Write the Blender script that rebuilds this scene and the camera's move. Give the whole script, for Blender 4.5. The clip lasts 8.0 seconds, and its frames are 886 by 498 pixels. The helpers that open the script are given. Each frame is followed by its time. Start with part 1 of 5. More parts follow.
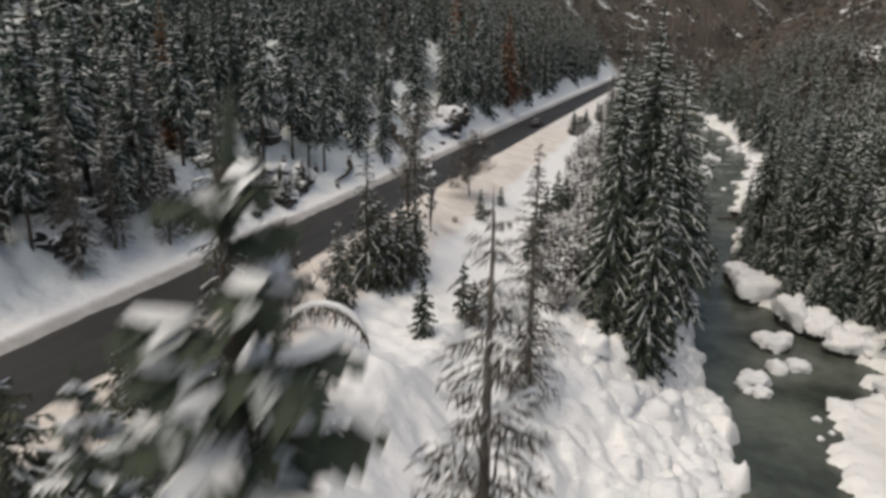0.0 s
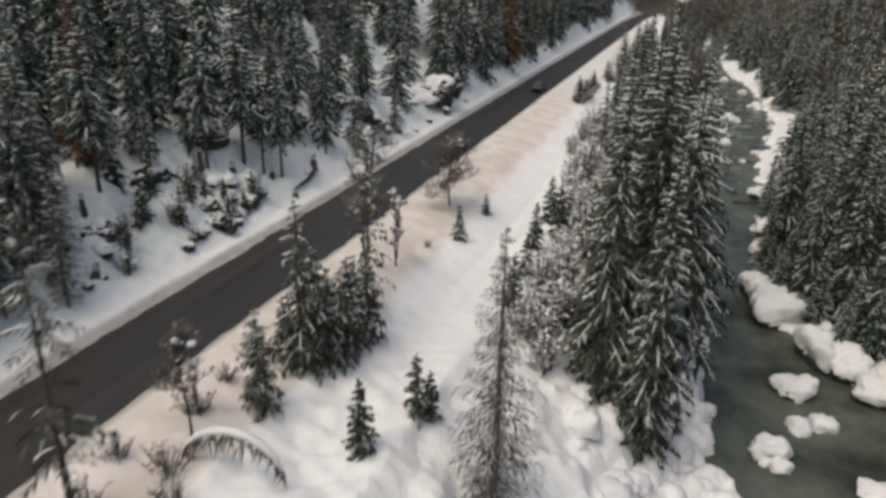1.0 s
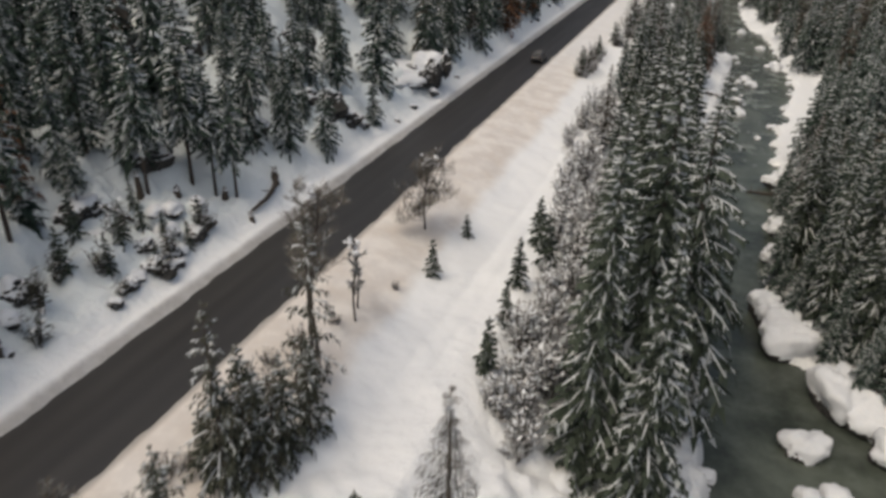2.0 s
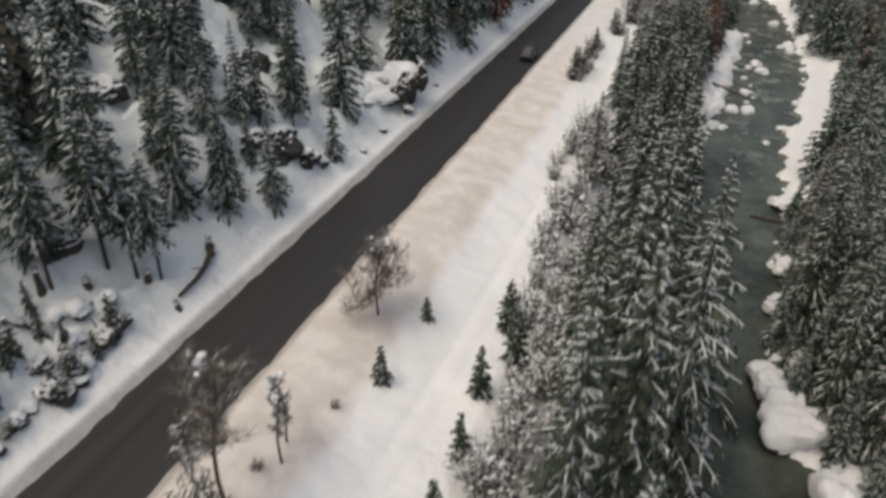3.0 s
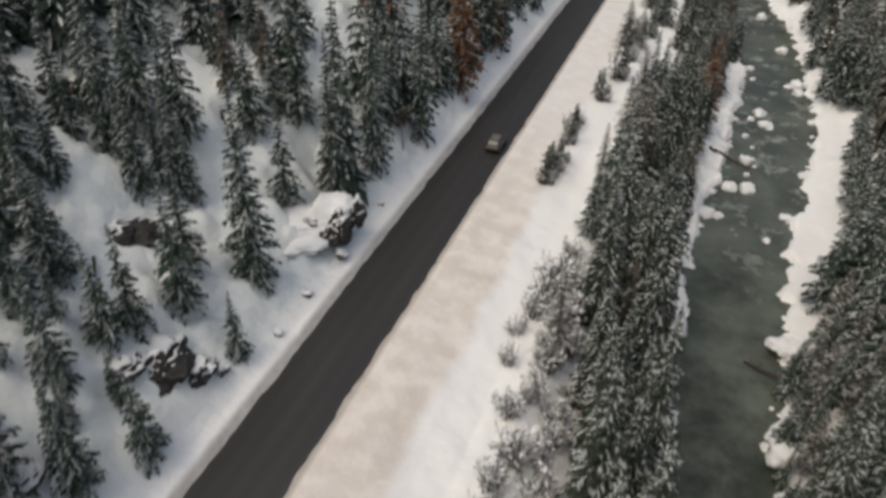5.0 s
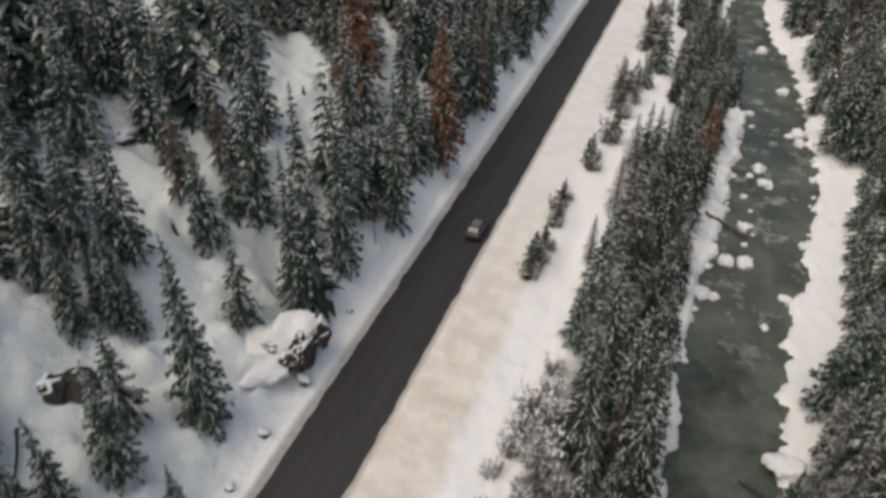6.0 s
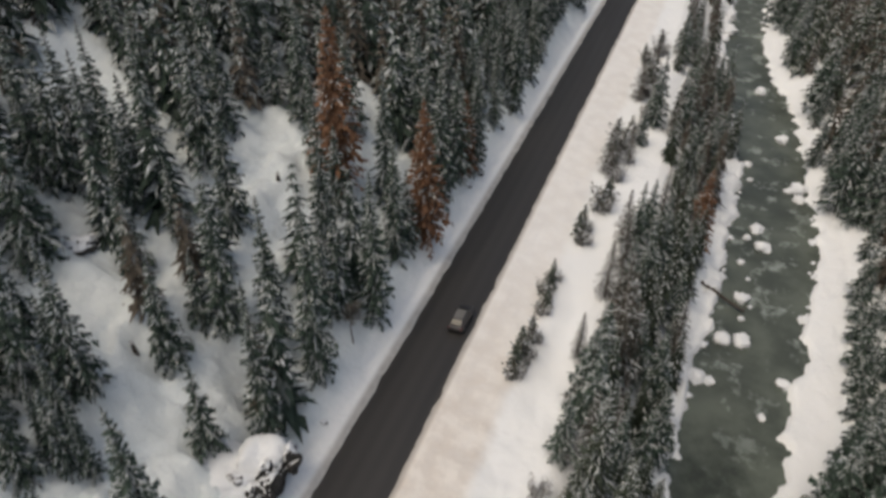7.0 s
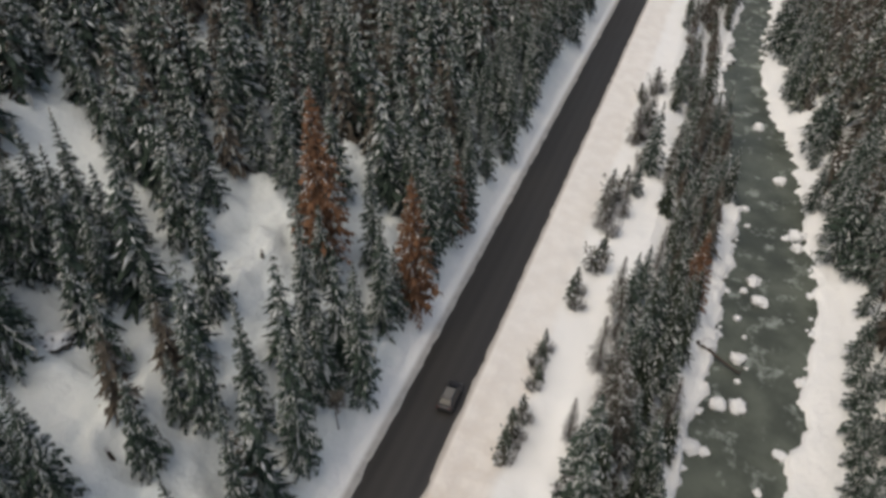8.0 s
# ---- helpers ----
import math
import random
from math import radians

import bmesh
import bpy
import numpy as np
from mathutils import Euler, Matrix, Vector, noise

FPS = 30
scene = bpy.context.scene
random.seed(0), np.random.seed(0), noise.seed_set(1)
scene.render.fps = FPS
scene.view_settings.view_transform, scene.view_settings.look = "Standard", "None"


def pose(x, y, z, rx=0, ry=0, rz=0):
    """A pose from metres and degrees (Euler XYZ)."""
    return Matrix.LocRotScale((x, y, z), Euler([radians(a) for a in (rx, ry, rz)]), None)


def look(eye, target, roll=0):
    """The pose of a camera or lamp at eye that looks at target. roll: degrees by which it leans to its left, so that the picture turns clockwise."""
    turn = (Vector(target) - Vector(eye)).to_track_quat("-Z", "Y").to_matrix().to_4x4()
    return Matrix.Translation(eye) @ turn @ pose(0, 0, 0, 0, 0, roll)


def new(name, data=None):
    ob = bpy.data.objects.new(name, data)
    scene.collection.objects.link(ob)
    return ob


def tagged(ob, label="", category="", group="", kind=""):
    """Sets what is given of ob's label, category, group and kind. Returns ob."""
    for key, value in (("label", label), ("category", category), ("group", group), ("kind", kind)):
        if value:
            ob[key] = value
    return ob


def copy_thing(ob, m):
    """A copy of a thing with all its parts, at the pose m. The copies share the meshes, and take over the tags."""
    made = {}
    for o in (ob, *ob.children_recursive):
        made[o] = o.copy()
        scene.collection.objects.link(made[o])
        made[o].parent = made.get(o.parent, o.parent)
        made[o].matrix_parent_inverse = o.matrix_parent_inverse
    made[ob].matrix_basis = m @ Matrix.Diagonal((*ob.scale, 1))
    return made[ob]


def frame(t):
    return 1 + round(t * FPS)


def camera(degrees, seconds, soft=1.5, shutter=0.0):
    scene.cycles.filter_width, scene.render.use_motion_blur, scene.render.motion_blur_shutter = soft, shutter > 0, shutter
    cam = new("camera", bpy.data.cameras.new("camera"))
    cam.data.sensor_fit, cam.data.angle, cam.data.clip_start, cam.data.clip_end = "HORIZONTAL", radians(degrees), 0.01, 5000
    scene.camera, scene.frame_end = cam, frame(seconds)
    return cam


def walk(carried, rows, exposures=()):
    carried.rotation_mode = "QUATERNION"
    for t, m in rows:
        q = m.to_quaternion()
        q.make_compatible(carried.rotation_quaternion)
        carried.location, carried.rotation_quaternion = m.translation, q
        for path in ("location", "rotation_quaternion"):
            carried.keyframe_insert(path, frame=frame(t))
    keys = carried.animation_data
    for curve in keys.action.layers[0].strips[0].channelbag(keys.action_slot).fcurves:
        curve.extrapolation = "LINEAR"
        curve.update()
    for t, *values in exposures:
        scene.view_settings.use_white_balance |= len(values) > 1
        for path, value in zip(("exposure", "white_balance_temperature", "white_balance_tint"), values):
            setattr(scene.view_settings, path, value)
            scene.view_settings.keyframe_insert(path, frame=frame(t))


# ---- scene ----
cam = camera(61.5, 8.0, soft=3.2, shutter=0.5)
METRES, EYE, TILT, LEAN, TURN = 100.48, 16.86, -16.3, -1.0, 18.307
START_X = 28.976
ROWS = [
    (0.0, 0.0, 0.0, 0.0, 0.0, 0.0, 0.0),
    (0.5, 0.0151, 0.0483, 0.0369, 0.25, -2.59, -0.07),
    (1.0, 0.0327, 0.1039, 0.0815, 0.88, -5.44, -0.26),
    (2.5, 0.0734, 0.233, 0.193, 1.77, -12.87, -0.47),
    (3.0, 0.0911, 0.2886, 0.2417, 2.02, -15.03, -0.54),
    (3.5, 0.1038, 0.3322, 0.2813, 2.1, -16.78, -0.59),
    (4.0, 0.1184, 0.3871, 0.3328, 2.1, -18.31, -0.61),
    (5.5, 0.1525, 0.5246, 0.4668, 2.11, -19.95, -0.53),
    (6.0, 0.1636, 0.5748, 0.519, 2.09, -20.63, -0.52),
    (6.5, 0.1715, 0.6109, 0.5591, 2.08, -20.88, -0.5),
    (7.0, 0.1796, 0.6504, 0.6063, 2.06, -21.06, -0.5),
    (7.5, 0.1844, 0.6756, 0.641, 2.04, -21.2, -0.48),
    (8.0, 0.1894, 0.7003, 0.6814, 2.02, -21.38, -0.46),
]
walk(cam, [(t, pose(START_X, 0, EYE, TILT, LEAN, TURN) @ pose(METRES * x, METRES * y, METRES * z, 90 + pitch, roll, yaw)) for t, x, y, z, yaw, pitch, roll in ROWS],
     exposures=((0.0, -0.15, 6780, 5), (8.0, -0.15, 6780, 5)))

# ---- world and light ----
SUN_ELEV, SUN_AZ = radians(62), radians(212)
world = bpy.data.worlds.new("overcast_sky")
scene.world = world
world.use_nodes = True
wn = world.node_tree
sky = wn.nodes.new("ShaderNodeTexSky")
sky.sky_type = "NISHITA"
sky.sun_disc = False
sky.sun_elevation, sky.sun_rotation = SUN_ELEV, SUN_AZ
sky.air_density, sky.dust_density, sky.ozone_density = 1.0, 6.0, 0.4
wn.links.new(sky.outputs[0], wn.nodes["Background"].inputs[0])
wn.nodes["Background"].inputs[1].default_value = 0.130
sun = new("sun", bpy.data.lights.new("sun", "SUN"))
sun.data.energy, sun.data.angle, sun.data.color = 0.55, radians(75), (1.0, 0.95, 0.90)
sun.matrix_world = look((0, 0, 200), Vector((0, 0, 200)) - Vector((math.sin(SUN_AZ) * math.cos(SUN_ELEV), math.cos(SUN_AZ) * math.cos(SUN_ELEV), math.sin(SUN_ELEV))))

# ---- materials ----
def material(name):
    m = bpy.data.materials.new(name)
    m.use_nodes = True
    nt = m.node_tree
    return m, nt, nt.nodes["Principled BSDF"]


def node(nt, kind, **values):
    n = nt.nodes.new(kind)
    for key, value in values.items():
        n.inputs[key.replace("_", " ")].default_value = value
    return n


def noise_of(nt, scale, detail=4.0, rough=0.55, coords=None):
    n = node(nt, "ShaderNodeTexNoise", Scale=scale, Detail=detail, Roughness=rough)
    if coords is None:
        coords = nt.nodes.new("ShaderNodeTexCoord").outputs["Object"]
    nt.links.new(coords, n.inputs["Vector"])
    return n.outputs["Fac"]


def ramp(nt, fac, stops):
    r = nt.nodes.new("ShaderNodeValToRGB")
    e = r.color_ramp.elements
    while len(e) < len(stops):
        e.new(0.5)
    for el, (p, c) in zip(e, stops):
        el.position, el.color = p, (*c, 1)
    nt.links.new(fac, r.inputs[0])
    return r.outputs[0]


def mixed(nt, fac, a, b, mode="MIX"):
    m = nt.nodes.new("ShaderNodeMix")
    m.data_type, m.blend_type = "RGBA", mode
    for socket, value in ((m.inputs[0], fac), (m.inputs[6], a), (m.inputs[7], b)):
        if isinstance(value, bpy.types.NodeSocket):
            nt.links.new(value, socket)
        elif isinstance(value, tuple):
            socket.default_value = (*value, 1)
        else:
            socket.default_value = value
    return m.outputs[2]


def calc(nt, op, a, b=0.0):
    m = nt.nodes.new("ShaderNodeMath")
    m.operation = op
    for socket, value in ((m.inputs[0], a), (m.inputs[1], b)):
        if isinstance(value, bpy.types.NodeSocket):
            nt.links.new(value, socket)
        else:
            socket.default_value = value
    return m.outputs[0]


def span(nt, value, lo, hi):
    r = nt.nodes.new("ShaderNodeMapRange")
    r.interpolation_type = "SMOOTHSTEP"
    nt.links.new(value, r.inputs[0])
    r.inputs[1].default_value, r.inputs[2].default_value = lo, hi
    return r.outputs[0]


def bump(nt, shader, height, strength, distance):
    b = node(nt, "ShaderNodeBump", Strength=strength, Distance=distance)
    nt.links.new(height, b.inputs["Height"])
    nt.links.new(b.outputs[0], shader.inputs["Normal"])


def random_of(nt):
    return nt.nodes.new("ShaderNodeObjectInfo").outputs["Random"]


def island_of(nt):
    return nt.nodes.new("ShaderNodeNewGeometry").outputs["Random Per Island"]


def snow_material(name, a, b, grain=2.5):
    m, nt, sh = material(name)
    nt.links.new(mixed(nt, noise_of(nt, grain), a, b), sh.inputs["Base Color"])
    sh.inputs["Roughness"].default_value = 0.7
    sh.inputs["Specular IOR Level"].default_value = 0.25
    bump(nt, sh, noise_of(nt, grain * 4, 6), 0.5, 0.08)
    return m


def ground_material():
    """Snow, with the left slope's shade put into its colour; grit thrown from the road tints the plowed verge, needles
    and earth speckle the forest floor.
    """
    m, nt, sh = material("snow_ground")
    tc = nt.nodes.new("ShaderNodeTexCoord").outputs["Object"]
    xyz = nt.nodes.new("ShaderNodeSeparateXYZ")
    nt.links.new(tc, xyz.inputs[0])
    x = xyz.outputs[0]
    big, mid, fine = noise_of(nt, 0.12, 5, 0.6, tc), noise_of(nt, 0.9, 5, 0.6, tc), noise_of(nt, 7.0, 6, 0.6, tc)
    snow = mixed(nt, big, (0.85, 0.86, 0.88), (0.92, 0.92, 0.915))
    # Left slope: forest shade put into a cooler, darker snow colour.
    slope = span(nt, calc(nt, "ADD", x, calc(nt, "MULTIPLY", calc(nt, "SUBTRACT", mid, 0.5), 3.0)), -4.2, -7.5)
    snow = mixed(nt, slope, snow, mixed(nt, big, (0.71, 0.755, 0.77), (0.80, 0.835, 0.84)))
    edge = calc(nt, "ADD", x, calc(nt, "MULTIPLY", calc(nt, "SUBTRACT", big, 0.5), 3.0))
    verge = calc(nt, "MULTIPLY", span(nt, edge, 0.0, 2.5), calc(nt, "SUBTRACT", 1.0, span(nt, edge, 8.6, 10.2)))
    verge = calc(nt, "MULTIPLY", verge, calc(nt, "SUBTRACT", 1.0, calc(nt, "MULTIPLY", span(nt, xyz.outputs[1], 115, 160), 0.55)))
    grit = mixed(nt, calc(nt, "MULTIPLY", verge, calc(nt, "ADD", 0.35, calc(nt, "MULTIPLY", mid, 0.85))), snow, mixed(nt, span(nt, noise_of(nt, 0.45, 6, 0.65, tc), 0.42, 0.62), (0.63, 0.555, 0.49), (0.79, 0.735, 0.68)))
    side = calc(nt, "SUBTRACT", 1.0, span(nt, calc(nt, "ABSOLUTE", calc(nt, "ADD", x, 0.1)), 3.45, 4.1))
    slush = mixed(nt, calc(nt, "MULTIPLY", side, calc(nt, "ADD", 0.45, calc(nt, "MULTIPLY", mid, 0.6))), grit, (0.34, 0.32, 0.30))
    specks = calc(nt, "MULTIPLY", span(nt, fine, 0.66, 0.74), calc(nt, "MULTIPLY", span(nt, mid, 0.5, 0.62), calc(nt, "ADD", 0.45, calc(nt, "MULTIPLY", slope, 0.35))))
    floor = mixed(nt, specks, slush, (0.22, 0.19, 0.15))
    scrub = calc(nt, "MULTIPLY", span(nt, xyz.outputs[1], 335, 365), span(nt, noise_of(nt, 0.035, 6, 0.65, tc), 0.66, 0.58))
    nt.links.new(mixed(nt, scrub, floor, mixed(nt, mid, (0.05, 0.045, 0.036), (0.13, 0.105, 0.085))), sh.inputs["Base Color"])
    sh.inputs["Roughness"].default_value = 0.75
    sh.inputs["Specular IOR Level"].default_value = 0.2
    bump(nt, sh, calc(nt, "ADD", calc(nt, "ADD", mid, calc(nt, "MULTIPLY", fine, 0.3)), calc(nt, "MULTIPLY", noise_of(nt, 1.5, 5, 0.55, tc), 0.8)), 0.6, 0.3)
    plowed = calc(nt, "MULTIPLY", span(nt, x, 3.2, 4.5), calc(nt, "SUBTRACT", 1.0, span(nt, x, 13.5, 17)))
    relief = next(n for n in nt.nodes if n.bl_idname == "ShaderNodeBump")
    nt.links.new(calc(nt, "SUBTRACT", 0.62, calc(nt, "MULTIPLY", plowed, 0.4)), relief.inputs["Strength"])
    return m


def asphalt_material():
    m, nt, sh = material("wet_asphalt")
    tc = nt.nodes.new("ShaderNodeTexCoord").outputs["Object"]
    xyz = nt.nodes.new("ShaderNodeSeparateXYZ")
    nt.links.new(tc, xyz.inputs[0])
    mp = nt.nodes.new("ShaderNodeMapping")
    mp.inputs["Scale"].default_value = (0.55, 0.05, 1)
    nt.links.new(tc, mp.inputs[0])
    streak, fine = noise_of(nt, 1.0, 5, 0.6, mp.outputs[0]), noise_of(nt, 9.0, 6, 0.7, tc)
    tracks = calc(nt, "ABSOLUTE", calc(nt, "SUBTRACT", calc(nt, "PINGPONG", calc(nt, "ADD", xyz.outputs[0], 6.4), 1.6), 0.8))
    c = mixed(nt, streak, (0.026, 0.0245, 0.0235), (0.046, 0.043, 0.041))
    c = mixed(nt, calc(nt, "MULTIPLY", span(nt, tracks, 0.05, 0.75), 0.16), c, (0.075, 0.07, 0.065))
    nt.links.new(mixed(nt, calc(nt, "MULTIPLY", span(nt, fine, 0.55, 0.8), 0.3), c, (0.10, 0.095, 0.09)), sh.inputs["Base Color"])
    nt.links.new(calc(nt, "ADD", 0.30, calc(nt, "MULTIPLY", streak, 0.32)), sh.inputs["Roughness"])
    bump(nt, sh, fine, 0.3, 0.02)
    return m


def water_material():
    m, nt, sh = material("river_water")
    tc = nt.nodes.new("ShaderNodeTexCoord").outputs["Object"]
    mp = nt.nodes.new("ShaderNodeMapping")
    mp.inputs["Scale"].default_value = (1.0, 0.45, 1)
    nt.links.new(tc, mp.inputs[0])
    across = nt.nodes.new("ShaderNodeMapping")
    across.inputs["Scale"].default_value = (1.0, 0.85, 1)
    nt.links.new(tc, across.inputs[0])
    big, rip, foam = noise_of(nt, 0.13, 6, 0.62, tc), noise_of(nt, 1.6, 6, 0.6, mp.outputs[0]), noise_of(nt, 0.3, 7, 0.66, across.outputs[0])
    c = mixed(nt, span(nt, big, 0.32, 0.7), (0.036, 0.043, 0.035), (0.125, 0.142, 0.118))
    xyz = nt.nodes.new("ShaderNodeSeparateXYZ")
    nt.links.new(tc, xyz.inputs[0])
    # Upstream mask, for both the foam and the sheen.
    rapid_sheen = calc(nt, "ADD", calc(nt, "MULTIPLY", span(nt, xyz.outputs[1], 132, 158), 0.92), 0.08)
    # Sky reflection on the upstream water, put into the base colour.
    c = mixed(nt, calc(nt, "MULTIPLY", rapid_sheen, 0.2), c, (0.17, 0.185, 0.165))
    white = calc(nt, "MULTIPLY", span(nt, foam, 0.54, 0.68), rapid_sheen)
    nt.links.new(mixed(nt, calc(nt, "MULTIPLY", white, 0.6), c, (0.42, 0.47, 0.45)), sh.inputs["Base Color"])
    nt.links.new(calc(nt, "ADD", 0.22, calc(nt, "MULTIPLY", white, 0.5)), sh.inputs["Roughness"])
    sh.inputs["IOR"].default_value = 1.33
    bump(nt, sh, rip, 0.5, 0.12)
    return m


def needle_material(name, dark, light, spread=0.5, frost=0.0):
    """Needles or twigs, each spray of its own shade; that share of the sprays carries rime and fine snow."""
    m, nt, sh = material(name)
    own = island_of(nt)
    c = mixed(nt, calc(nt, "FRACT", calc(nt, "MULTIPLY", own, 7.0)), dark, light)
    c = mixed(nt, calc(nt, "MULTIPLY", random_of(nt), spread), c, tuple(v * 0.55 for v in dark))
    c = mixed(nt, span(nt, own, 1.0 - frost * 1.3, 1.0 - frost * 0.5), c, (0.36, 0.38, 0.38)) if frost else c
    nt.links.new(c, sh.inputs["Base Color"])
    sh.inputs["Roughness"].default_value = 0.85
    sh.inputs["Specular IOR Level"].default_value = 0.15
    return m


def bark_material(name, a, b):
    m, nt, sh = material(name)
    nt.links.new(mixed(nt, noise_of(nt, 5, 6, 0.7), a, b), sh.inputs["Base Color"])
    sh.inputs["Roughness"].default_value = 0.95
    bump(nt, sh, noise_of(nt, 14, 6, 0.7), 0.6, 0.04)
    return m


def rock_material():
    m, nt, sh = material("wet_rock")
    nt.links.new(ramp(nt, noise_of(nt, 2.2, 7, 0.65), [(0.3, (0.014, 0.013, 0.012)), (0.7, (0.075, 0.071, 0.067))]), sh.inputs["Base Color"])
    sh.inputs["Roughness"].default_value = 0.8
    bump(nt, sh, noise_of(nt, 7, 7, 0.7), 0.8, 0.12)
    return m


def plain_material(name, color, rough, metal=0.0):
    m, nt, sh = material(name)
    c = mixed(nt, calc(nt, "MULTIPLY", noise_of(nt, 6, 4), 0.5), color, tuple(v * 0.6 for v in color))
    nt.links.new(c, sh.inputs["Base Color"])
    sh.inputs["Roughness"].default_value, sh.inputs["Metallic"].default_value = rough, metal
    return m


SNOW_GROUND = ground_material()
SNOW = snow_material("fresh_snow", (0.74, 0.76, 0.79), (0.86, 0.86, 0.87))
SNOW_LOAD = snow_material("branch_snow", (0.60, 0.62, 0.63), (0.82, 0.83, 0.84), 1.2)
ASPHALT, WATER, ROCK = asphalt_material(), water_material(), rock_material()
NEEDLES = needle_material("spruce_needles", (0.041, 0.052, 0.038), (0.081, 0.098, 0.073), 0.4, 0.1)
NEEDLES_GREEN = needle_material("green_spruce_needles", (0.036, 0.054, 0.042), (0.075, 0.104, 0.083), 0.4, 0.2)
NEEDLES_DEAD = needle_material("dead_needles", (0.125, 0.068, 0.041), (0.24, 0.13, 0.078), 0.2, 0.06)
FROSTED = needle_material("frosted_twigs", (0.22, 0.21, 0.20), (0.50, 0.49, 0.48), 0.3, 0.3)
DRY_TWIGS = needle_material("dry_brown_twigs", (0.10, 0.087, 0.072), (0.21, 0.187, 0.16), 0.3, 0.12)
TWIGS = needle_material("bare_twigs", (0.062, 0.053, 0.043), (0.15, 0.13, 0.108), 0.3, 0.15)
SHRUB = needle_material("frosted_shrub_leaves", (0.035, 0.04, 0.028), (0.11, 0.105, 0.08), 0.3, 0.2)
OLIVE = needle_material("thin_olive_needles", (0.05, 0.05, 0.036), (0.10, 0.097, 0.072), 0.3, 0.18)
OLIVE_DARK = needle_material("olive_green_needles", (0.046, 0.051, 0.037), (0.095, 0.10, 0.074), 0.3, 0.15)
BARK = bark_material("spruce_bark", (0.035, 0.028, 0.022), (0.10, 0.08, 0.065))
BARK_GREY = bark_material("grey_bark", (0.09, 0.08, 0.07), (0.22, 0.20, 0.18))

# ---- lie of the land ----
RIVER_Y = (-60, 40, 53, 60, 66, 70, 74, 78, 82, 84.5, 88, 92, 96, 100, 115, 130, 140, 148, 162, 176, 185, 195, 205, 215, 232, 255, 272, 290, 320, 360, 500)
RIVER_LEFT = (35.5, 35.4, 34.5, 32.8, 31.6, 30.9, 31.0, 31.3, 31.2, 31.1, 30.9, 30.5, 30.1, 29.8, 28.4, 27.9, 27.6, 27.8, 29.4, 30.0, 30.4, 31.2, 31.5, 29.9, 28.0, 25.6, 25.2, 25.8, 27.0, 30, 34)
RIVER_RIGHT = (42.5, 41.0, 41.4, 42.3, 45.6, 47.2, 45.0, 42.2, 40.8, 37.4, 36.4, 36.2, 36.9, 37.3, 37.5, 38.8, 38.5, 39.1, 40.9, 42.3, 43.6, 43.0, 41.4, 41.8, 40.0, 34.6, 33.0, 33.3, 34.6, 38, 42)
WOOD_RIGHT = (48, 47, 47.2, 47.8, 49.5, 50.0, 47.0, 43.6, 42.4, 41.2, 39.2, 38.2, 38.0, 38.5, 39.2, 40.8, 42.4, 44.0, 46.8, 47.0, 47.6, 46.2, 43.0, 41.8, 40.6, 35.6, 34.6, 34.6, 36, 40, 44)
STRIP_EDGE = (16, 16, 16.3, 16.6, 16.9, 17.0, 16.8, 16.7, 16.5, 16.4, 16.2, 16.0, 15.9, 15.8, 15.6, 15.6, 15.7, 15.8, 17.0, 17.8, 18.2, 17.3, 16.3, 15.5, 14.6, 13.7, 13.3, 13, 15, 18, 24)


def cells(x, y, seed):
    v = np.sin(x * 127.1 + y * 311.7 + seed * 74.7) * 43758.5453
    return v - np.floor(v)


def lumps(x, y, seed=0):
    """Smooth noise from 0 to 1, one cell a metre."""
    i, j = np.floor(x), np.floor(y)
    u, v = x - i, y - j
    u, v = u * u * (3 - 2 * u), v * v * (3 - 2 * v)
    a, b = cells(i, j, seed), cells(i + 1, j, seed)
    c, d = cells(i, j + 1, seed), cells(i + 1, j + 1, seed)
    return (a * (1 - u) + b * u) * (1 - v) + (c * (1 - u) + d * u) * v


def domes(x, y, seed):
    """Heaped pillows from 0 to 1, about one a metre, with creases between them."""
    i, j = np.floor(x), np.floor(y)
    best = np.zeros_like(x)
    for di in (-1, 0, 1):
        for dj in (-1, 0, 1):
            a, b = i + di, j + dj
            dx, dy = x - a - 0.2 - 0.6 * cells(a, b, seed), y - b - 0.2 - 0.6 * cells(a, b, seed + 1)
            best = np.maximum(best, (1 - (dx * dx + dy * dy) / 0.75) * (0.5 + 0.5 * cells(a, b, seed + 2)))
    return best


def ease(v, lo, hi):
    v = np.clip((v - lo) / (hi - lo), 0, 1)
    return v * v * (3 - 2 * v)


def road_x(y):
    return np.where(y > 300, (y - 300) ** 2 / 1500.0, 0.0)


def road_z(y):
    return -0.006 * (np.clip(y, -150, 700) - 123)


def water_z(y):
    return -11.6 + (np.clip(y, -60, 700) - 68) * 0.0055


LEFT_D = (2.6, 3.1, 3.35, 3.9, 4.6, 5.0, 6.0, 7.0, 8.5, 11, 14, 20, 24, 29, 34, 60, 150, 500)
LEFT_H = (-0.2, -0.06, 0.12, 0.42, 0.5, 0.7, 1.7, 2.9, 4.5, 7.0, 9.4, 13.4, 14.2, 15.8, 18.5, 32, 85, 230)
RIGHT_D = (2.6, 3.1, 3.35, 4, 5, 7, 8.5, 10.5, 13, 60)
RIGHT_H = (-0.2, -0.06, 0.08, 0.22, 0.12, -0.3, -0.8, -1.5, -2.0, -2.6)


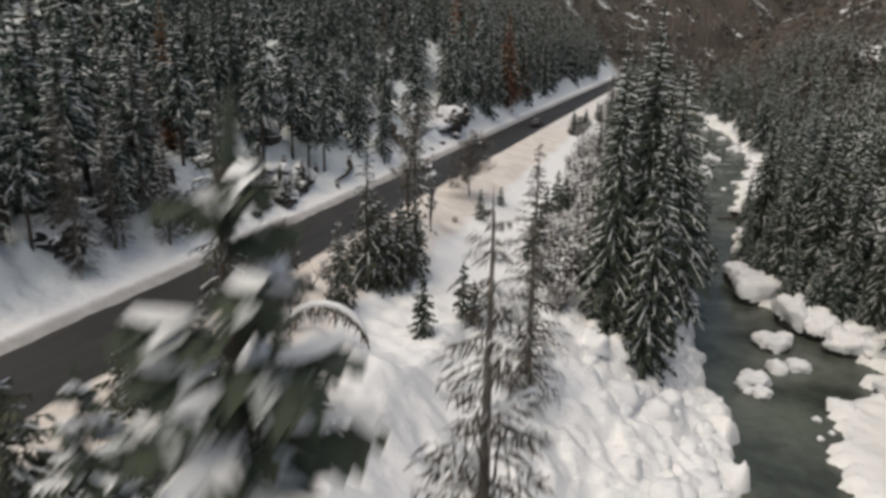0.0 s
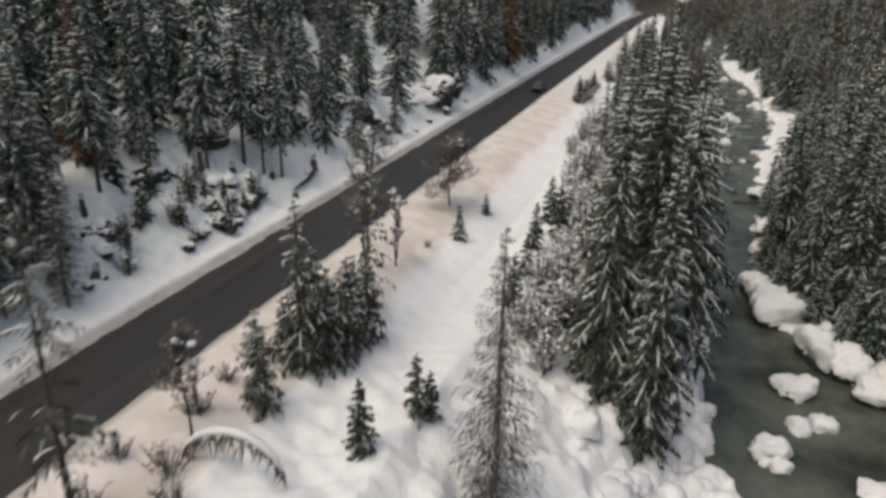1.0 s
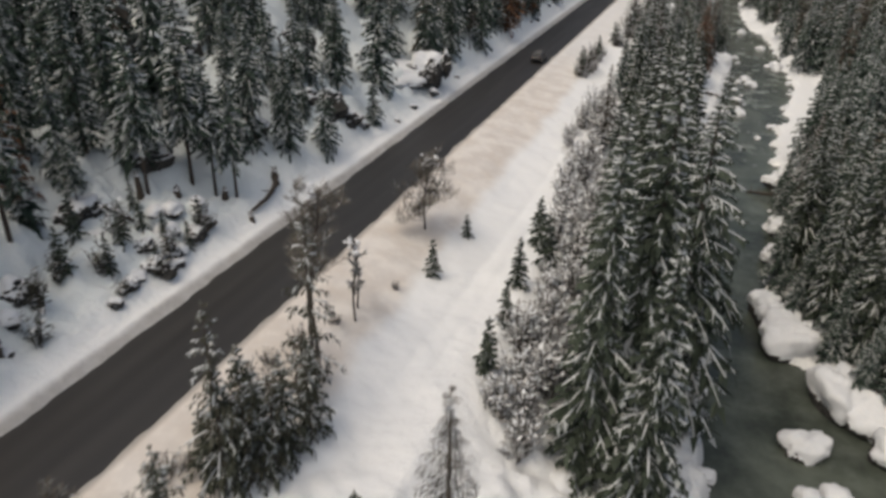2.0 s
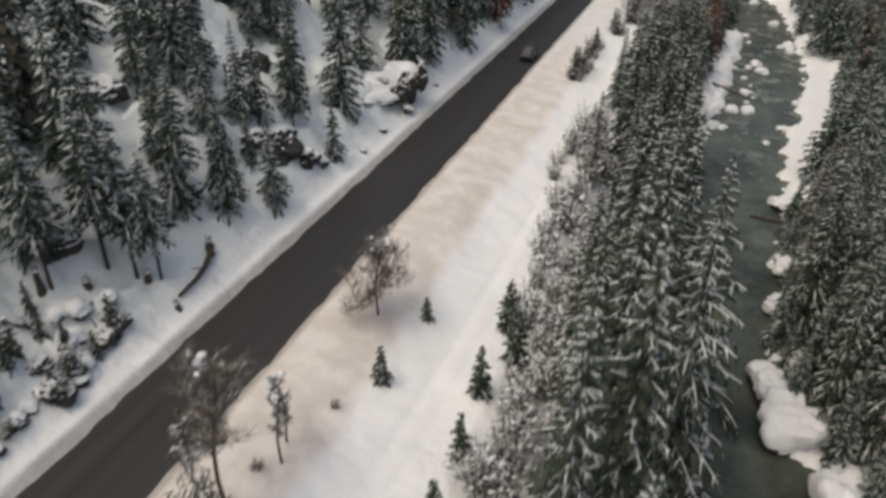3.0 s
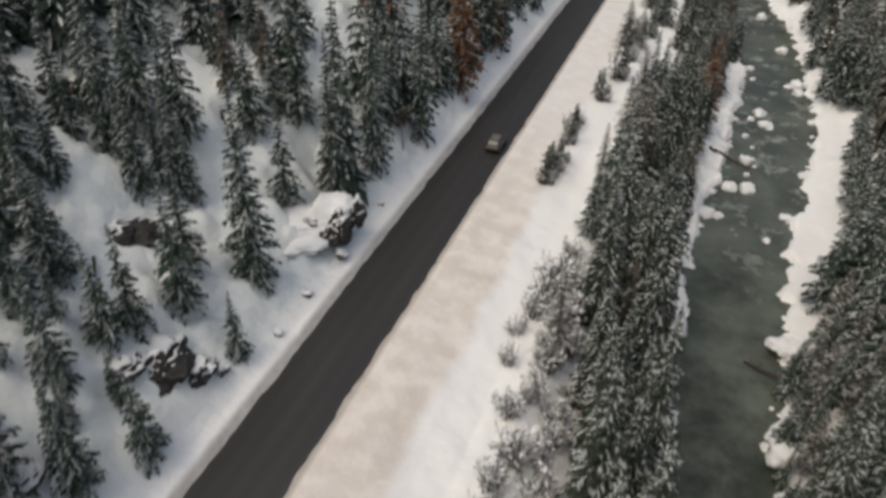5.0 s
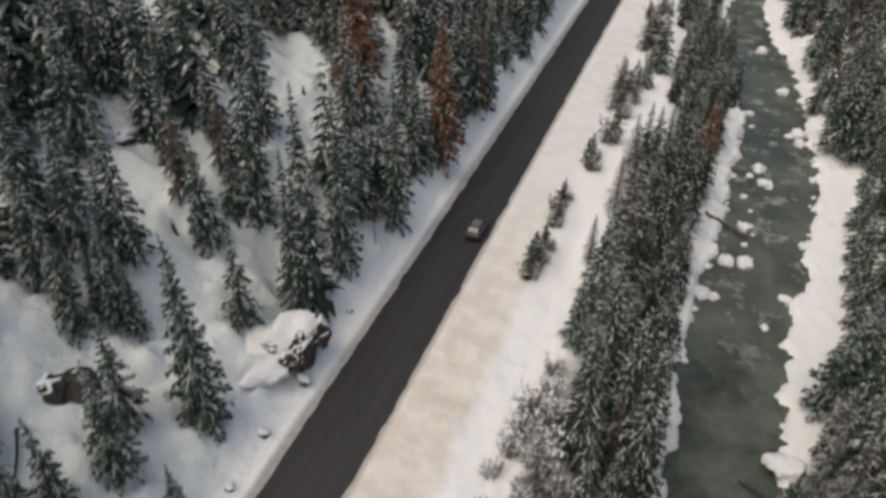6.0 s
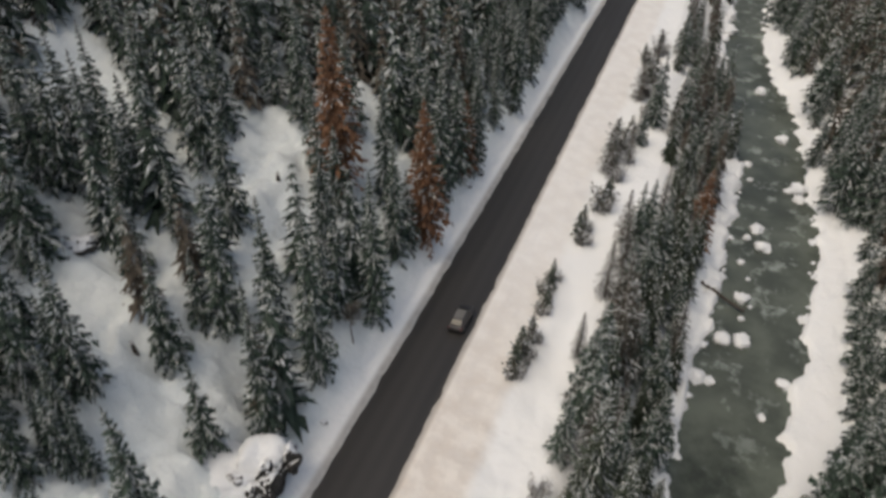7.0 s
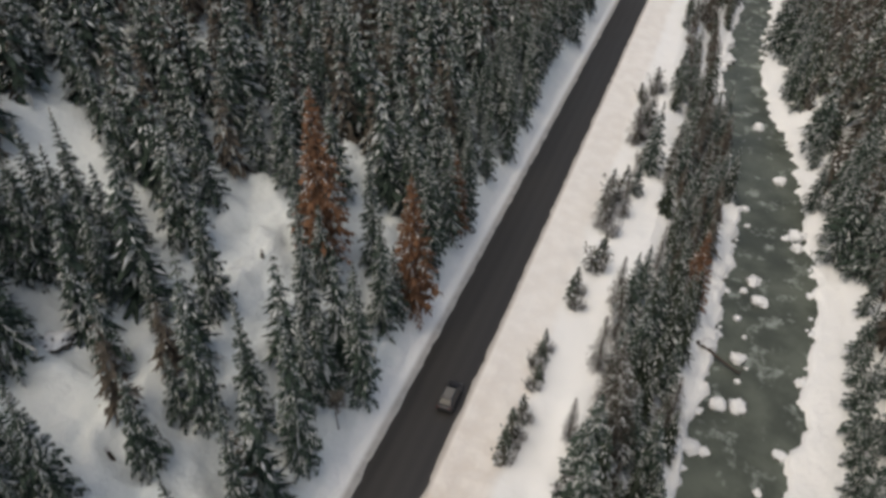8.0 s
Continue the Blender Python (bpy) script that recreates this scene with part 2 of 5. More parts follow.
def ground_height(x, y):
    x, y = np.asarray(x, float), np.asarray(y, float)
    u = x - road_x(y)
    d = np.abs(u)
    rough = lumps(x * 0.33, y * 0.33, 1) - 0.5 + 0.5 * (lumps(x * 0.8, y * 0.8, 2) - 0.5) + 0.25 * (lumps(x * 1.9, y * 1.9, 3) - 0.5)
    fine = lumps(x * 1.3, y * 0.9, 4) - 0.5 + 0.5 * (lumps(x * 3, y * 3, 5) - 0.5)
    ragged = d + 0.3 * (lumps(x * 0.1, y * 0.55, 41) - 0.5) + 0.2 * (lumps(x * 0.1, y * 1.4, 42) - 0.5)
    left = np.interp(ragged, LEFT_D, LEFT_H)
    left = np.minimum(left, 0.45) + np.maximum(left - 0.45, 0) * (0.35 + 0.65 * ease(y, 40, 95))
    left = left - 2.6 * np.exp(-((d - 14) / 7.5) ** 2) * ease(d, 4.6, 6.5) * ease(y, 84, 100) * (1 - ease(y, 120, 131))
    left = left + rough * 2.2 * ease(d, 5.5, 9) + fine * 0.16 * ease(d, 3.2, 4.5) + fine * 0.55 * ease(d, 5, 7)
    strip = np.interp(ragged, RIGHT_D, RIGHT_H)
    strip = np.where(strip < 0, np.where(d > 4, strip * (1 - 0.6 * ease(y, 90, 130)), strip), strip)
    strip = strip + fine * 0.06 * ease(d, 3.2, 4.4) + rough * 0.35 * ease(d, 4.5, 8)
    ruts = np.exp(-((np.abs(d - 13.4 + 0.6 * np.sin(y * 0.05)) - 0.8) / 0.28) ** 2) * ease(y, 45, 60) * (1 - ease(y, 118, 130))
    hollow = np.exp(-((d - 12.7) / 1.4) ** 2 - ((y - 141) / 9) ** 2)
    strip = strip - 0.09 * ruts - 0.5 * hollow
    strip = strip + 1.5 * np.exp(-((x - 13.6) / 2.6) ** 2 - ((y - 33) / 3.0) ** 2)
    zr, zw = road_z(y), water_z(y)
    rl, rr = np.interp(y, RIVER_Y, RIVER_LEFT), np.interp(y, RIVER_Y, RIVER_RIGHT)
    wob = (lumps(x * 0.15, y * 0.45, 8) - 0.5) * 1.8 + (lumps(x * 0.15, y * 1.3, 9) - 0.5) * 1.0
    rl, rr = rl + wob, rr - wob * 1.3
    top = np.interp(y, RIVER_Y, STRIP_EDGE)
    fall = np.clip((x - top) / np.maximum(rl - 0.9 - top, 1), 0, 1)
    fall = 0.35 * fall + 0.65 * fall * fall * (3 - 2 * fall)
    bank = zw + 0.95 + rough * 0.8
    fall = fall + (fall ** 0.62 - fall) * (1 - ease(y, 46, 62))
    right = (zr + strip) * (1 - fall) + bank * fall + rough * 1.0 * ease(fall, 0.05, 0.3)
    bed = zw - 0.9
    t = ease(x, rl - 0.55, rl + 0.35)
    right = right * (1 - t) + bed * t
    far = zw + 0.75 + rough * 0.4 + 0.2 * fine + np.maximum(x - np.interp(y, RIVER_Y, WOOD_RIGHT), 0) * 0.42
    t = ease(x, rr - 0.35, rr + 0.55)
    right = right * (1 - t) + far * t
    wx, wy = x + 1.1 * (lumps(x * 0.7, y * 0.7, 31) - 0.5), y + 1.1 * (lumps(x * 0.7, y * 0.7, 32) - 0.5)
    pillow = 0.95 * domes(wx * 0.42 + 0.21 * wy, wy * 0.42 - 0.21 * wx, 15) + 0.38 * domes(wx * 0.95 - 0.45 * wy, wy * 0.95 + 0.45 * wx, 19) + 0.25 * lumps(x * 2.1 + y, y * 2.1 - x, 33)
    soft_bank = ease(x, 7.5, 10) * (1 - ease(y, 40, 58)) + ease(x, top + 1, top + 4) * ease(60 - np.abs(y - 40), 10, 30)
    right = right + (pillow - 0.75) * (0.75 + 0.65 * ease(x, 20, 26)) * np.clip(soft_bank, 0, 1) * (1 - ease(x, rl - 0.6, rl))
    z = np.where(u < 0, zr + left + (pillow - 0.75) * 0.75 * ease(d, 6, 9), right)
    hill = ease(y, 380, 1100) * 105 * (0.75 + 0.5 * lumps(x * 0.006, y * 0.006, 11)) * ease(np.abs(x + 40 - y * 0.25), -200, 420)
    return z + hill + ease(y, 330, 600) * 14 * (lumps(x * 0.03, y * 0.03, 12) - 0.3)


def gh(x, y):
    return float(ground_height(x, y))


# ---- mesh helpers ----
def link_mesh(name, verts, faces, mat, parent=None, smooth=False, label=""):
    me = bpy.data.meshes.new(name)
    me.from_pydata(verts, [], faces)
    if smooth:
        me.polygons.foreach_set("use_smooth", [True] * len(me.polygons))
    me.materials.append(mat)
    ob = new(name, me)
    ob.parent = parent
    return tagged(ob, label)


def part(name, bm, mat, parent, label=""):
    me = bpy.data.meshes.new(name)
    bm.to_mesh(me)
    bm.free()
    me.materials.append(mat)
    ob = new(name, me)
    ob.parent = parent
    return tagged(ob, label)


def grid_mesh(name, xs, ys, height, mat):
    gx, gy = np.meshgrid(xs, ys)
    gz = height(gx, gy)
    verts = np.stack([gx, gy, gz], -1).reshape(-1, 3)
    n = len(xs)
    i, j = np.meshgrid(np.arange(n - 1), np.arange(len(ys) - 1))
    a = (j * n + i).ravel()
    faces = np.stack([a, a + 1, a + n + 1, a + n], -1)
    return link_mesh(name, verts.tolist(), faces.tolist(), mat, smooth=True)


def steps(*runs):
    """Coordinates in runs of (start, end, step)."""
    out = [np.arange(a, b - 1e-6, s) for a, b, s in runs]
    return np.concatenate(out + [[runs[-1][1]]])


# ---- ground, road, river ----
xs = steps((-600, -150, 25), (-150, -60, 5), (-60, -24, 1.2), (-24, -6, 0.45), (-6, -2.6, 0.17), (-2.6, 2.6, 1.3), (2.6, 6, 0.17), (6, 8, 0.4), (8, 37, 0.27), (37, 54, 0.5), (54, 90, 2), (90, 150, 6), (150, 600, 25))
ys = steps((-150, -30, 6), (-30, 6, 1.2), (6, 12, 0.6), (12, 66, 0.3), (66, 130, 0.55), (130, 240, 0.85), (240, 260, 1.0), (260, 360, 2), (360, 700, 8), (700, 1500, 40))
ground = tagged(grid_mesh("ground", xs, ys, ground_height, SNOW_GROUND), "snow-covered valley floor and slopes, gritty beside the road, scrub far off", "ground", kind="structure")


def build_road():
    ys = np.arange(-120, 420, 2.0)
    verts, faces = [], []
    for y in ys:
        cx, z = float(road_x(y)), float(road_z(y))
        for dx, dz in ((-3.7, -0.3), (-3.7, -0.02), (-1.8, 0.02), (0, 0.05), (1.8, 0.02), (3.7, -0.02), (3.7, -0.3)):
            verts.append((cx + dx, y, z + dz))
    for k in range(len(ys) - 1):
        for i in range(6):
            a = k * 7 + i
            faces.append((a, a + 1, a + 8, a + 7))
    return link_mesh("road", verts, faces, ASPHALT)


tagged(build_road(), "wet dark asphalt mountain road cleared of snow", "road", kind="structure")


def build_water():
    xs, ys = np.arange(20, 60, 1.0), np.arange(-60, 500, 1.5)
    return grid_mesh("water", xs, ys, lambda x, y: water_z(y) + 0.06 * (lumps(x * 0.9, y * 0.6, 21) - 0.5), WATER)


tagged(build_water(), "dark grey-green river water with pale ripples", "river", kind="structure")

# ---- trees ----
class Soup:
    """Vertices and faces of one mesh in the making."""
    def __init__(self):
        self.v, self.f = [], []

    def add(self, pts, faces):
        n = len(self.v)
        self.v.extend(pts)
        self.f.extend(tuple(n + i for i in f) for f in faces)


def tube(soup, pts, radii, sides=6):
    rings = []
    for k, (p, r) in enumerate(zip(pts, radii)):
        q = pts[min(k + 1, len(pts) - 1)] - pts[max(k - 1, 0)]
        side = q.cross(Vector((0.3, 0.9, 0.2))).normalized()
        up = q.cross(side).normalized()
        rings.append([p + (side * math.cos(a) + up * math.sin(a)) * r for a in (2 * math.pi * i / sides for i in range(sides))])
    n = len(rings)
    faces = [(k * sides + i, k * sides + (i + 1) % sides, (k + 1) * sides + (i + 1) % sides, (k + 1) * sides + i) for k in range(n - 1) for i in range(sides)]
    soup.add([v for r in rings for v in r], faces + [tuple(range((n - 1) * sides, n * sides))])


def spray(soup, base, way, drop, length, width, side):
    """One needle-clad twig: a bent blade that hangs at its end."""
    a = base + way * length * 0.5 + Vector((0, 0, -drop * 0.3))
    b = base + way * length + Vector((0, 0, -drop))
    w = side * width
    soup.add([base, a + w, b, a - w], [(0, 1, 2), (0, 2, 3)])


def tuft(soup, base, way, drop, length, width, side):
    """A hanging or tip spray: one pointed blade."""
    soup.add([base + side * width, base + way * length - Vector((0, 0, drop)), base - side * width], [(0, 1, 2)])


def snow_pad(soup, p, q, width, thick, rng):
    """A pillow of snow that lies along a bough from p to q."""
    d = q - p
    side = d.cross(Vector((0, 0, 1)))
    if side.length < 1e-4:
        return
    side.normalize()
    up = Vector((0, 0, thick))
    m, w = p.lerp(q, 0.5), width * rng.uniform(0.7, 1.2)
    sag = Vector((0, 0, -0.35 * w))
    soup.add([p, m + side * w + sag, q, m - side * w + sag, m + up + d * rng.uniform(-0.15, 0.15)], [(0, 1, 4), (1, 2, 4), (2, 3, 4), (3, 0, 4)])


def streak(soup, pts, side, width, thick):
    """Long roll of snow along a bough, thickest in the middle, with a ridge."""
    n = len(pts)
    rows = []
    for k, p in enumerate(pts):
        w = width * (0.25 + 0.9 * math.sin(math.pi * (k + 0.6) / n))
        rows += [p - side * w - Vector((0, 0, 0.4 * w)), p + Vector((0, 0, thick)), p + side * w - Vector((0, 0, 0.4 * w))]
    soup.add(rows, [(3 * k + i, 3 * k + i + 1, 3 * k + i + 4, 3 * k + i + 3) for k in range(n - 1) for i in range(2)])


def spruce_parts(seed, height, radius, bare=0.12, gap=0.42, boughs=6, joints=4, snow=0.75, gaunt=0.0, lean=0.0, shade=0.9, fine=1.0, droop=1.0, cream=1.0):
    rng = random.Random(seed)
    trunk, leaf, load = Soup(), Soup(), Soup()
    bend = Vector((rng.uniform(-1, 1), rng.uniform(-1, 1), 0)) * lean

    def axis(z):
        return Vector((0, 0, z)) + bend * (z / height) ** 2

    n = 7
    tube(trunk, [axis(-0.8 + (height * 0.985 + 0.8) * k / n) for k in range(n + 1)], [max(0.012, 0.0125 * height * (1 - k / n) ** 0.9 + 0.01) for k in range(n + 1)])
    z = height * bare
    while z < height * 0.985:
        s = (z - height * bare) / (height * (1 - bare))
        reach = radius * ((1 - s) ** shade) * (0.62 + 0.38 * min(1, s * 5)) + 0.08
        count = max(3, round(boughs * (0.55 + 0.45 * (1 - s)) * rng.uniform(0.8, 1.2)))
        turn = rng.uniform(0, 6.283)
        for b in range(count):
            if rng.random() < gaunt:
                continue
            a = turn + 6.283 * b / count + rng.uniform(-0.3, 0.3)
            l = reach * rng.uniform(0.62, 1.15)
            rise = 0.35 * s - 0.30 * (1 - s) + rng.uniform(-0.12, 0.12)
            out = Vector((math.cos(a), math.sin(a), 0))
            side = Vector((-math.sin(a), math.cos(a), 0))
            foot = axis(z + rng.uniform(-0.2, 0.2))
            pts = []
            for k in range(joints + 1):
                t = k / joints
                pts.append(foot + out * l * t + Vector((0, 0, l * (rise * t - (0.42 - 0.2 * s) * droop * t * t + 0.14 * max(0, t - 0.7)))))
            heavy = rng.random() < snow
            for k in range(joints):
                p, q = pts[k], pts[k + 1]
                t = (k + 0.6) / joints
                w = l * (0.16 + 0.30 * (1 - abs(t - 0.45) * 1.1)) * 0.62
                for sgn in (-1, 1):
                    way = (out * rng.uniform(0.5, 0.9) + side * sgn).normalized()
                    wl = w * rng.uniform(0.8, 1.4) + 0.08
                    at, fall = p.lerp(q, rng.uniform(0.1, 0.7)), wl * rng.uniform(0.35, 0.9)
                    spray(leaf, at, way, fall, wl, (wl * 0.30 + 0.03) * fine, out)
                    if heavy and rng.random() < 0.42:
                        tuft(load, at + Vector((0, 0, 0.05)), way, fall * 0.8, wl * rng.uniform(0.7, 1.0), (wl * 0.07 + 0.018) * cream, out)
                hang = (out * 0.25 + side * rng.uniform(-0.5, 0.5)).normalized()
                tuft(leaf, q, hang, l * rng.uniform(0.18, 0.34) + 0.1, l * 0.12, (l * 0.07 + 0.05) * fine, side)
            if heavy:
                first = rng.choice((1, 1, 2))
                streak(load, [p + Vector((0, 0, 0.05)) for p in pts[first:]], side, (0.018 + 0.014 * l * rng.uniform(0.4, 1.3)) * cream, 0.03 + 0.012 * l)
            tuft(leaf, pts[-2], (pts[-1] - pts[-2]).normalized(), 0.02, l / joints * 1.6, (l * 0.07 + 0.03) * fine, side)
        z += gap * rng.uniform(0.75, 1.25) * (1.15 - 0.5 * s)
    spray(leaf, axis(height * 0.95), Vector((0.1, 0, 1)).normalized(), 0, height * 0.06, 0.06 * fine, Vector((0, 1, 0)))
    spray(leaf, axis(height * 0.95), Vector((0, 0.1, 1)).normalized(), 0, height * 0.06, 0.06 * fine, Vector((1, 0, 0)))
    return trunk, leaf, load


def make_tree(name, soups, mats, label, category, group=""):
    root = tagged(new(name), label, category, group)
    for part_name, soup, mat in zip(("trunk", "crown", "snow_load"), soups, mats):
        if soup.f:
            ob = link_mesh(part_name, soup.v, soup.f, mat, root, part_name == "trunk", "patchy snow on the boughs" if part_name == "snow_load" else "")
            if part_name != "trunk":
                ob["kind"] = "stuff"
    return root


PLANTED = []


NEEDLE_SET = (BARK, NEEDLES, SNOW_LOAD)
GREEN_SET = (BARK, NEEDLES_GREEN, SNOW_LOAD)

WOOD = "trees of the snowy spruce forest"


def kinds(name, mats, label, specs, group=WOOD, category="spruce tree"):
    """Trees of one kind: (seed, height, radius, further shape); each waits for its first place."""
    return [(make_tree(name, spruce_parts(s, h, r, **more), mats, label, category, group), h) for s, h, r, more in specs]


TALL = kinds("spruce", NEEDLE_SET, "tall dense spruce with snow-laden drooping boughs",
             [(10 + k, 22 + 2 * k, 2.9 + 0.25 * k, dict(bare=0.06, gap=0.55, boughs=7, joints=5, snow=0.66, droop=1.3, cream=1.15)) for k in range(3)])
MID = kinds("spruce", GREEN_SET, "slender dark green spruce dusted with snow",
            [(20 + k, 10.5 + k, 2.4 + 0.15 * k, dict(bare=0.05 + 0.03 * (k % 3), gap=0.51, boughs=6.4, joints=4, snow=0.42 + 0.06 * k, shade=1.12)) for k in range(5)])
SPIRE = kinds("spruce", GREEN_SET, "tall slender dark green spruce with light snow on its boughs",
              [(24 + k, 16.5 + 2 * k, 2.25 + 0.12 * k, dict(bare=0.05, gap=0.5, boughs=6.2, joints=4, snow=0.4 + 0.07 * k, shade=0.95)) for k in range(3)])
SPARSE = kinds("spruce", (BARK, OLIVE, SNOW_LOAD), "thin open spruce with see-through boughs beside the road",
               [(27 + k, 6 + 5 * k, 1.15 + 0.35 * k, dict(bare=0.1 + 0.12 * k, gap=0.36 + 0.16 * k, boughs=5, joints=3, snow=0.55 - 0.15 * k, gaunt=0.26, fine=0.6 - 0.1 * k, shade=0.7)) for k in range(2)])
LOOSE = kinds("conifer", (BARK, OLIVE_DARK, SNOW_LOAD), "broad loose olive-green conifer with ragged boughs",
              [(84 + k, 6 + k, 2.5, dict(bare=0.04, gap=0.34, boughs=6, joints=4, snow=0.25, gaunt=0.15, fine=0.85, shade=0.75)) for k in range(2)])
STILT = kinds("spruce", GREEN_SET, "dark spruce with a bare lower trunk above deep snow",
              [(30 + k, 12 + k, 2.3, dict(bare=0.35, gap=0.44, boughs=6, joints=4, snow=0.75)) for k in range(2)])
DEAD = kinds("dead_spruce", (BARK, NEEDLES_DEAD, SNOW_LOAD), "dead spruce with rusty brown needles",
             [(50 + k, 17 + 3 * k, 2.7, dict(bare=0.06, gap=0.5, boughs=6.5, joints=4, snow=0.25)) for k in range(2)], "brown dead spruces")
LARCH = kinds("larch", (BARK_GREY, TWIGS, SNOW_LOAD), "leafless grey-brown larch with fine frosted twigs",
              [(60 + k, 12.5 + k, 1.9, dict(bare=0.08, gap=0.35, boughs=6.3, joints=5, snow=0.22, fine=0.17, droop=0.55)) for k in range(2)], "bare larches", "larch tree")
GAUNT = kinds("spruce", NEEDLE_SET, "tall thin spruce with long sagging snowy boughs",
              [(66, 23, 4.6, dict(bare=0.15, gap=0.9, boughs=6, joints=5, snow=1.0, fine=0.8, droop=1.5, cream=0.85))])
PINE = kinds("pine", (BARK, OLIVE, SNOW_LOAD), "tall thin conifer with a bare trunk and a ragged top", [(68, 15, 2.0, dict(bare=0.36, gap=0.45, boughs=5, joints=4, snow=0.35, gaunt=0.5, fine=0.34, shade=0.6))], "roadside conifers", "conifer")
LADEN = kinds("spruce", NEEDLE_SET, "broad fir with thick cushions of snow on its boughs", [(72, 15, 3.6, dict(bare=0.05, gap=0.55, boughs=7, joints=5, snow=0.8, cream=2.6))])
YOUNG = kinds("fir_sapling", NEEDLE_SET, "young dark green fir standing in deep snow",
              [(40 + k, 3.0 + 0.7 * k, 0.75 + 0.1 * k, dict(bare=0.03, gap=0.26, boughs=6, joints=3, snow=0.3)) for k in range(3)], "young firs", "fir tree")

USED = set()


def stand(kind, x, y, turn, height, girth=1.0):
    """Puts a tree of that kind at x, y, that many metres high; the first time the tree itself, later a copy."""
    root, h = kind
    s = height / h
    m = pose(x, y, gh(x, y) - 0.1, 0, 0, turn)
    PLANTED.append((x, y))
    if root.name in USED:
        root = copy_thing(root, m)
    else:
        USED.add(root.name)
        root.matrix_basis = m
    root.scale = (s * girth, s * girth, s)
    return root


rng = random.Random(5)
# clearings: centre and half-widths
UPPER_GLADES = ((-14.5, 126.4, 2, 2.6), (-28, 135, 2, 1.8), (-38.7, 132.8, 2.4, 2), (-23.8, 142.5, 4.4, 6.5), (-31.4, 137.6, 1.2, 2), (-46, 140, 3.5, 2), (-42.7, 141.2, 2, 1.5), (-25, 127, 1.8, 1.8), (-14.5, 150, 2, 3), (-16.5, 157, 2, 2.5), (-40.5, 140, 3.2, 2.8), (-30.5, 135.8, 2.2, 2),
                (-25.5, 133, 2.2, 3), (-17.3, 158, 2.4, 3), (-60, 190, 6, 8), (-5, 150, 1.4, 200), (-23.3, 155, 2.2, 2.2), (-11.8, 157, 2.2, 2.2), (-9.6, 172, 1.6, 1.6))
MIDDLE_GLADES = ((-32, 122, 2, 1.5), (-28.5, 121, 2, 1.6), (-25, 118.5, 2.2, 1.8), (-21.5, 116, 2.4, 2.2), (-18, 113.3, 2.2, 2), (-14.8, 111.3, 2, 1.8), (-11.8, 109.4, 2.2, 2), (-8.8, 108, 2.6, 2.4), (-13.9, 117.2, 1.8, 1.5),
                 (-32, 108, 2.5, 2), (-20.5, 121.5, 1.5, 2.2), (-15.7, 112.8, 1.8, 1.5), (-11.3, 117.1, 1.5, 1.5), (-12.9, 118.8, 1.5, 1.5), (-19.3, 116.5, 1.8, 1.8), (-27.3, 117.1, 1.6, 1.6), (-27.4, 120.9, 1.5, 1.5))
LOWER_GLADES = ((-20.8, 98.4, 2.2, 2), (-10.3, 67.5, 2.4, 2.2), (-12.8, 101, 1.8, 1.6), (-19.6, 99, 1.6, 2), (-15.1, 93.1, 2, 1.6), (-9.8, 92.3, 1.6, 1.4), (-13.6, 86.6, 1.4, 1.2), (-16.8, 78.2, 1.5, 1.5), (-26, 88.4, 2, 2), (-17.8, 97.2, 1.2, 1), (-8.6, 93.8, 1.6, 1.4),
                (-8.8, 84.4, 1.2, 1.2), (-6.5, 103, 2.2, 4), (-20.6, 100.7, 3, 2.4), (-12.6, 103, 1.6, 1.6), (-8.2, 92.2, 1.4, 1.4), (-8, 53, 4.4, 22))
CLEARINGS = UPPER_GLADES + MIDDLE_GLADES + LOWER_GLADES


def open_ground(x, y):
    """Clearings and other places where no forest tree stands."""
    return any(((x - cx) / rx) ** 2 + ((y - cy) / ry) ** 2 < 1 for cx, cy, rx, ry in CLEARINGS)


def crowds(x, y, h):
    """Whether a tree that high would close a clearing towards the open valley."""
    return any(open_ground(x - 0.52 * s * h, y + 0.6 * s * h) for s in ((0, 0.33, 0.66, 1.0) if x < -6.5 else (0,)))


def far_enough(x, y, gap):
    return all((x - a) ** 2 + (y - b) ** 2 > gap * gap for a, b in PLANTED)


def stand_all(kinds_, rows, thick=1.0):
    for x, y, h in rows:
        girth = thick * rng.uniform(0.9, 1.15)
        stand(min(kinds_, key=lambda k: abs(k[1] - h) + 2 * cells(x, y, k[1])), x, y, rng.uniform(0, 360), h, girth)


def stand_tops(kinds_, rows, thick=1.0):
    """Trees given by the height of their tips above the datum."""
    stand_all(kinds_, [(x, y, z - gh(x, y)) for x, y, z in rows], thick)


# slope above the road
stand_all(MID + SPIRE, ((-11.9, 124.5, 17), (-6.5, 135, 18.9), (-7.9, 124.8, 21), (-11.8, 135.1, 19.7), (-15.5, 122.4, 16.6), (-17.8, 121.7, 8.4), (-17.1, 116.2, 11.6), (-20.2, 131.7, 14), (-24, 121.6, 11.4), (-23.5, 127.5, 9.3),
                        (-32.9, 125.2, 15.8), (-35.2, 124.6, 13.3), (-31.7, 128.1, 13.6), (-19.7, 109.5, 15.5), (-11.2, 148.9, 18), (-7.4, 156.8, 20), (-6.4, 168.3, 17), (-6.5, 188.4, 19), (-6.8, 200, 19), (-7.2, 180, 15), (-8, 144, 16)), 0.92)
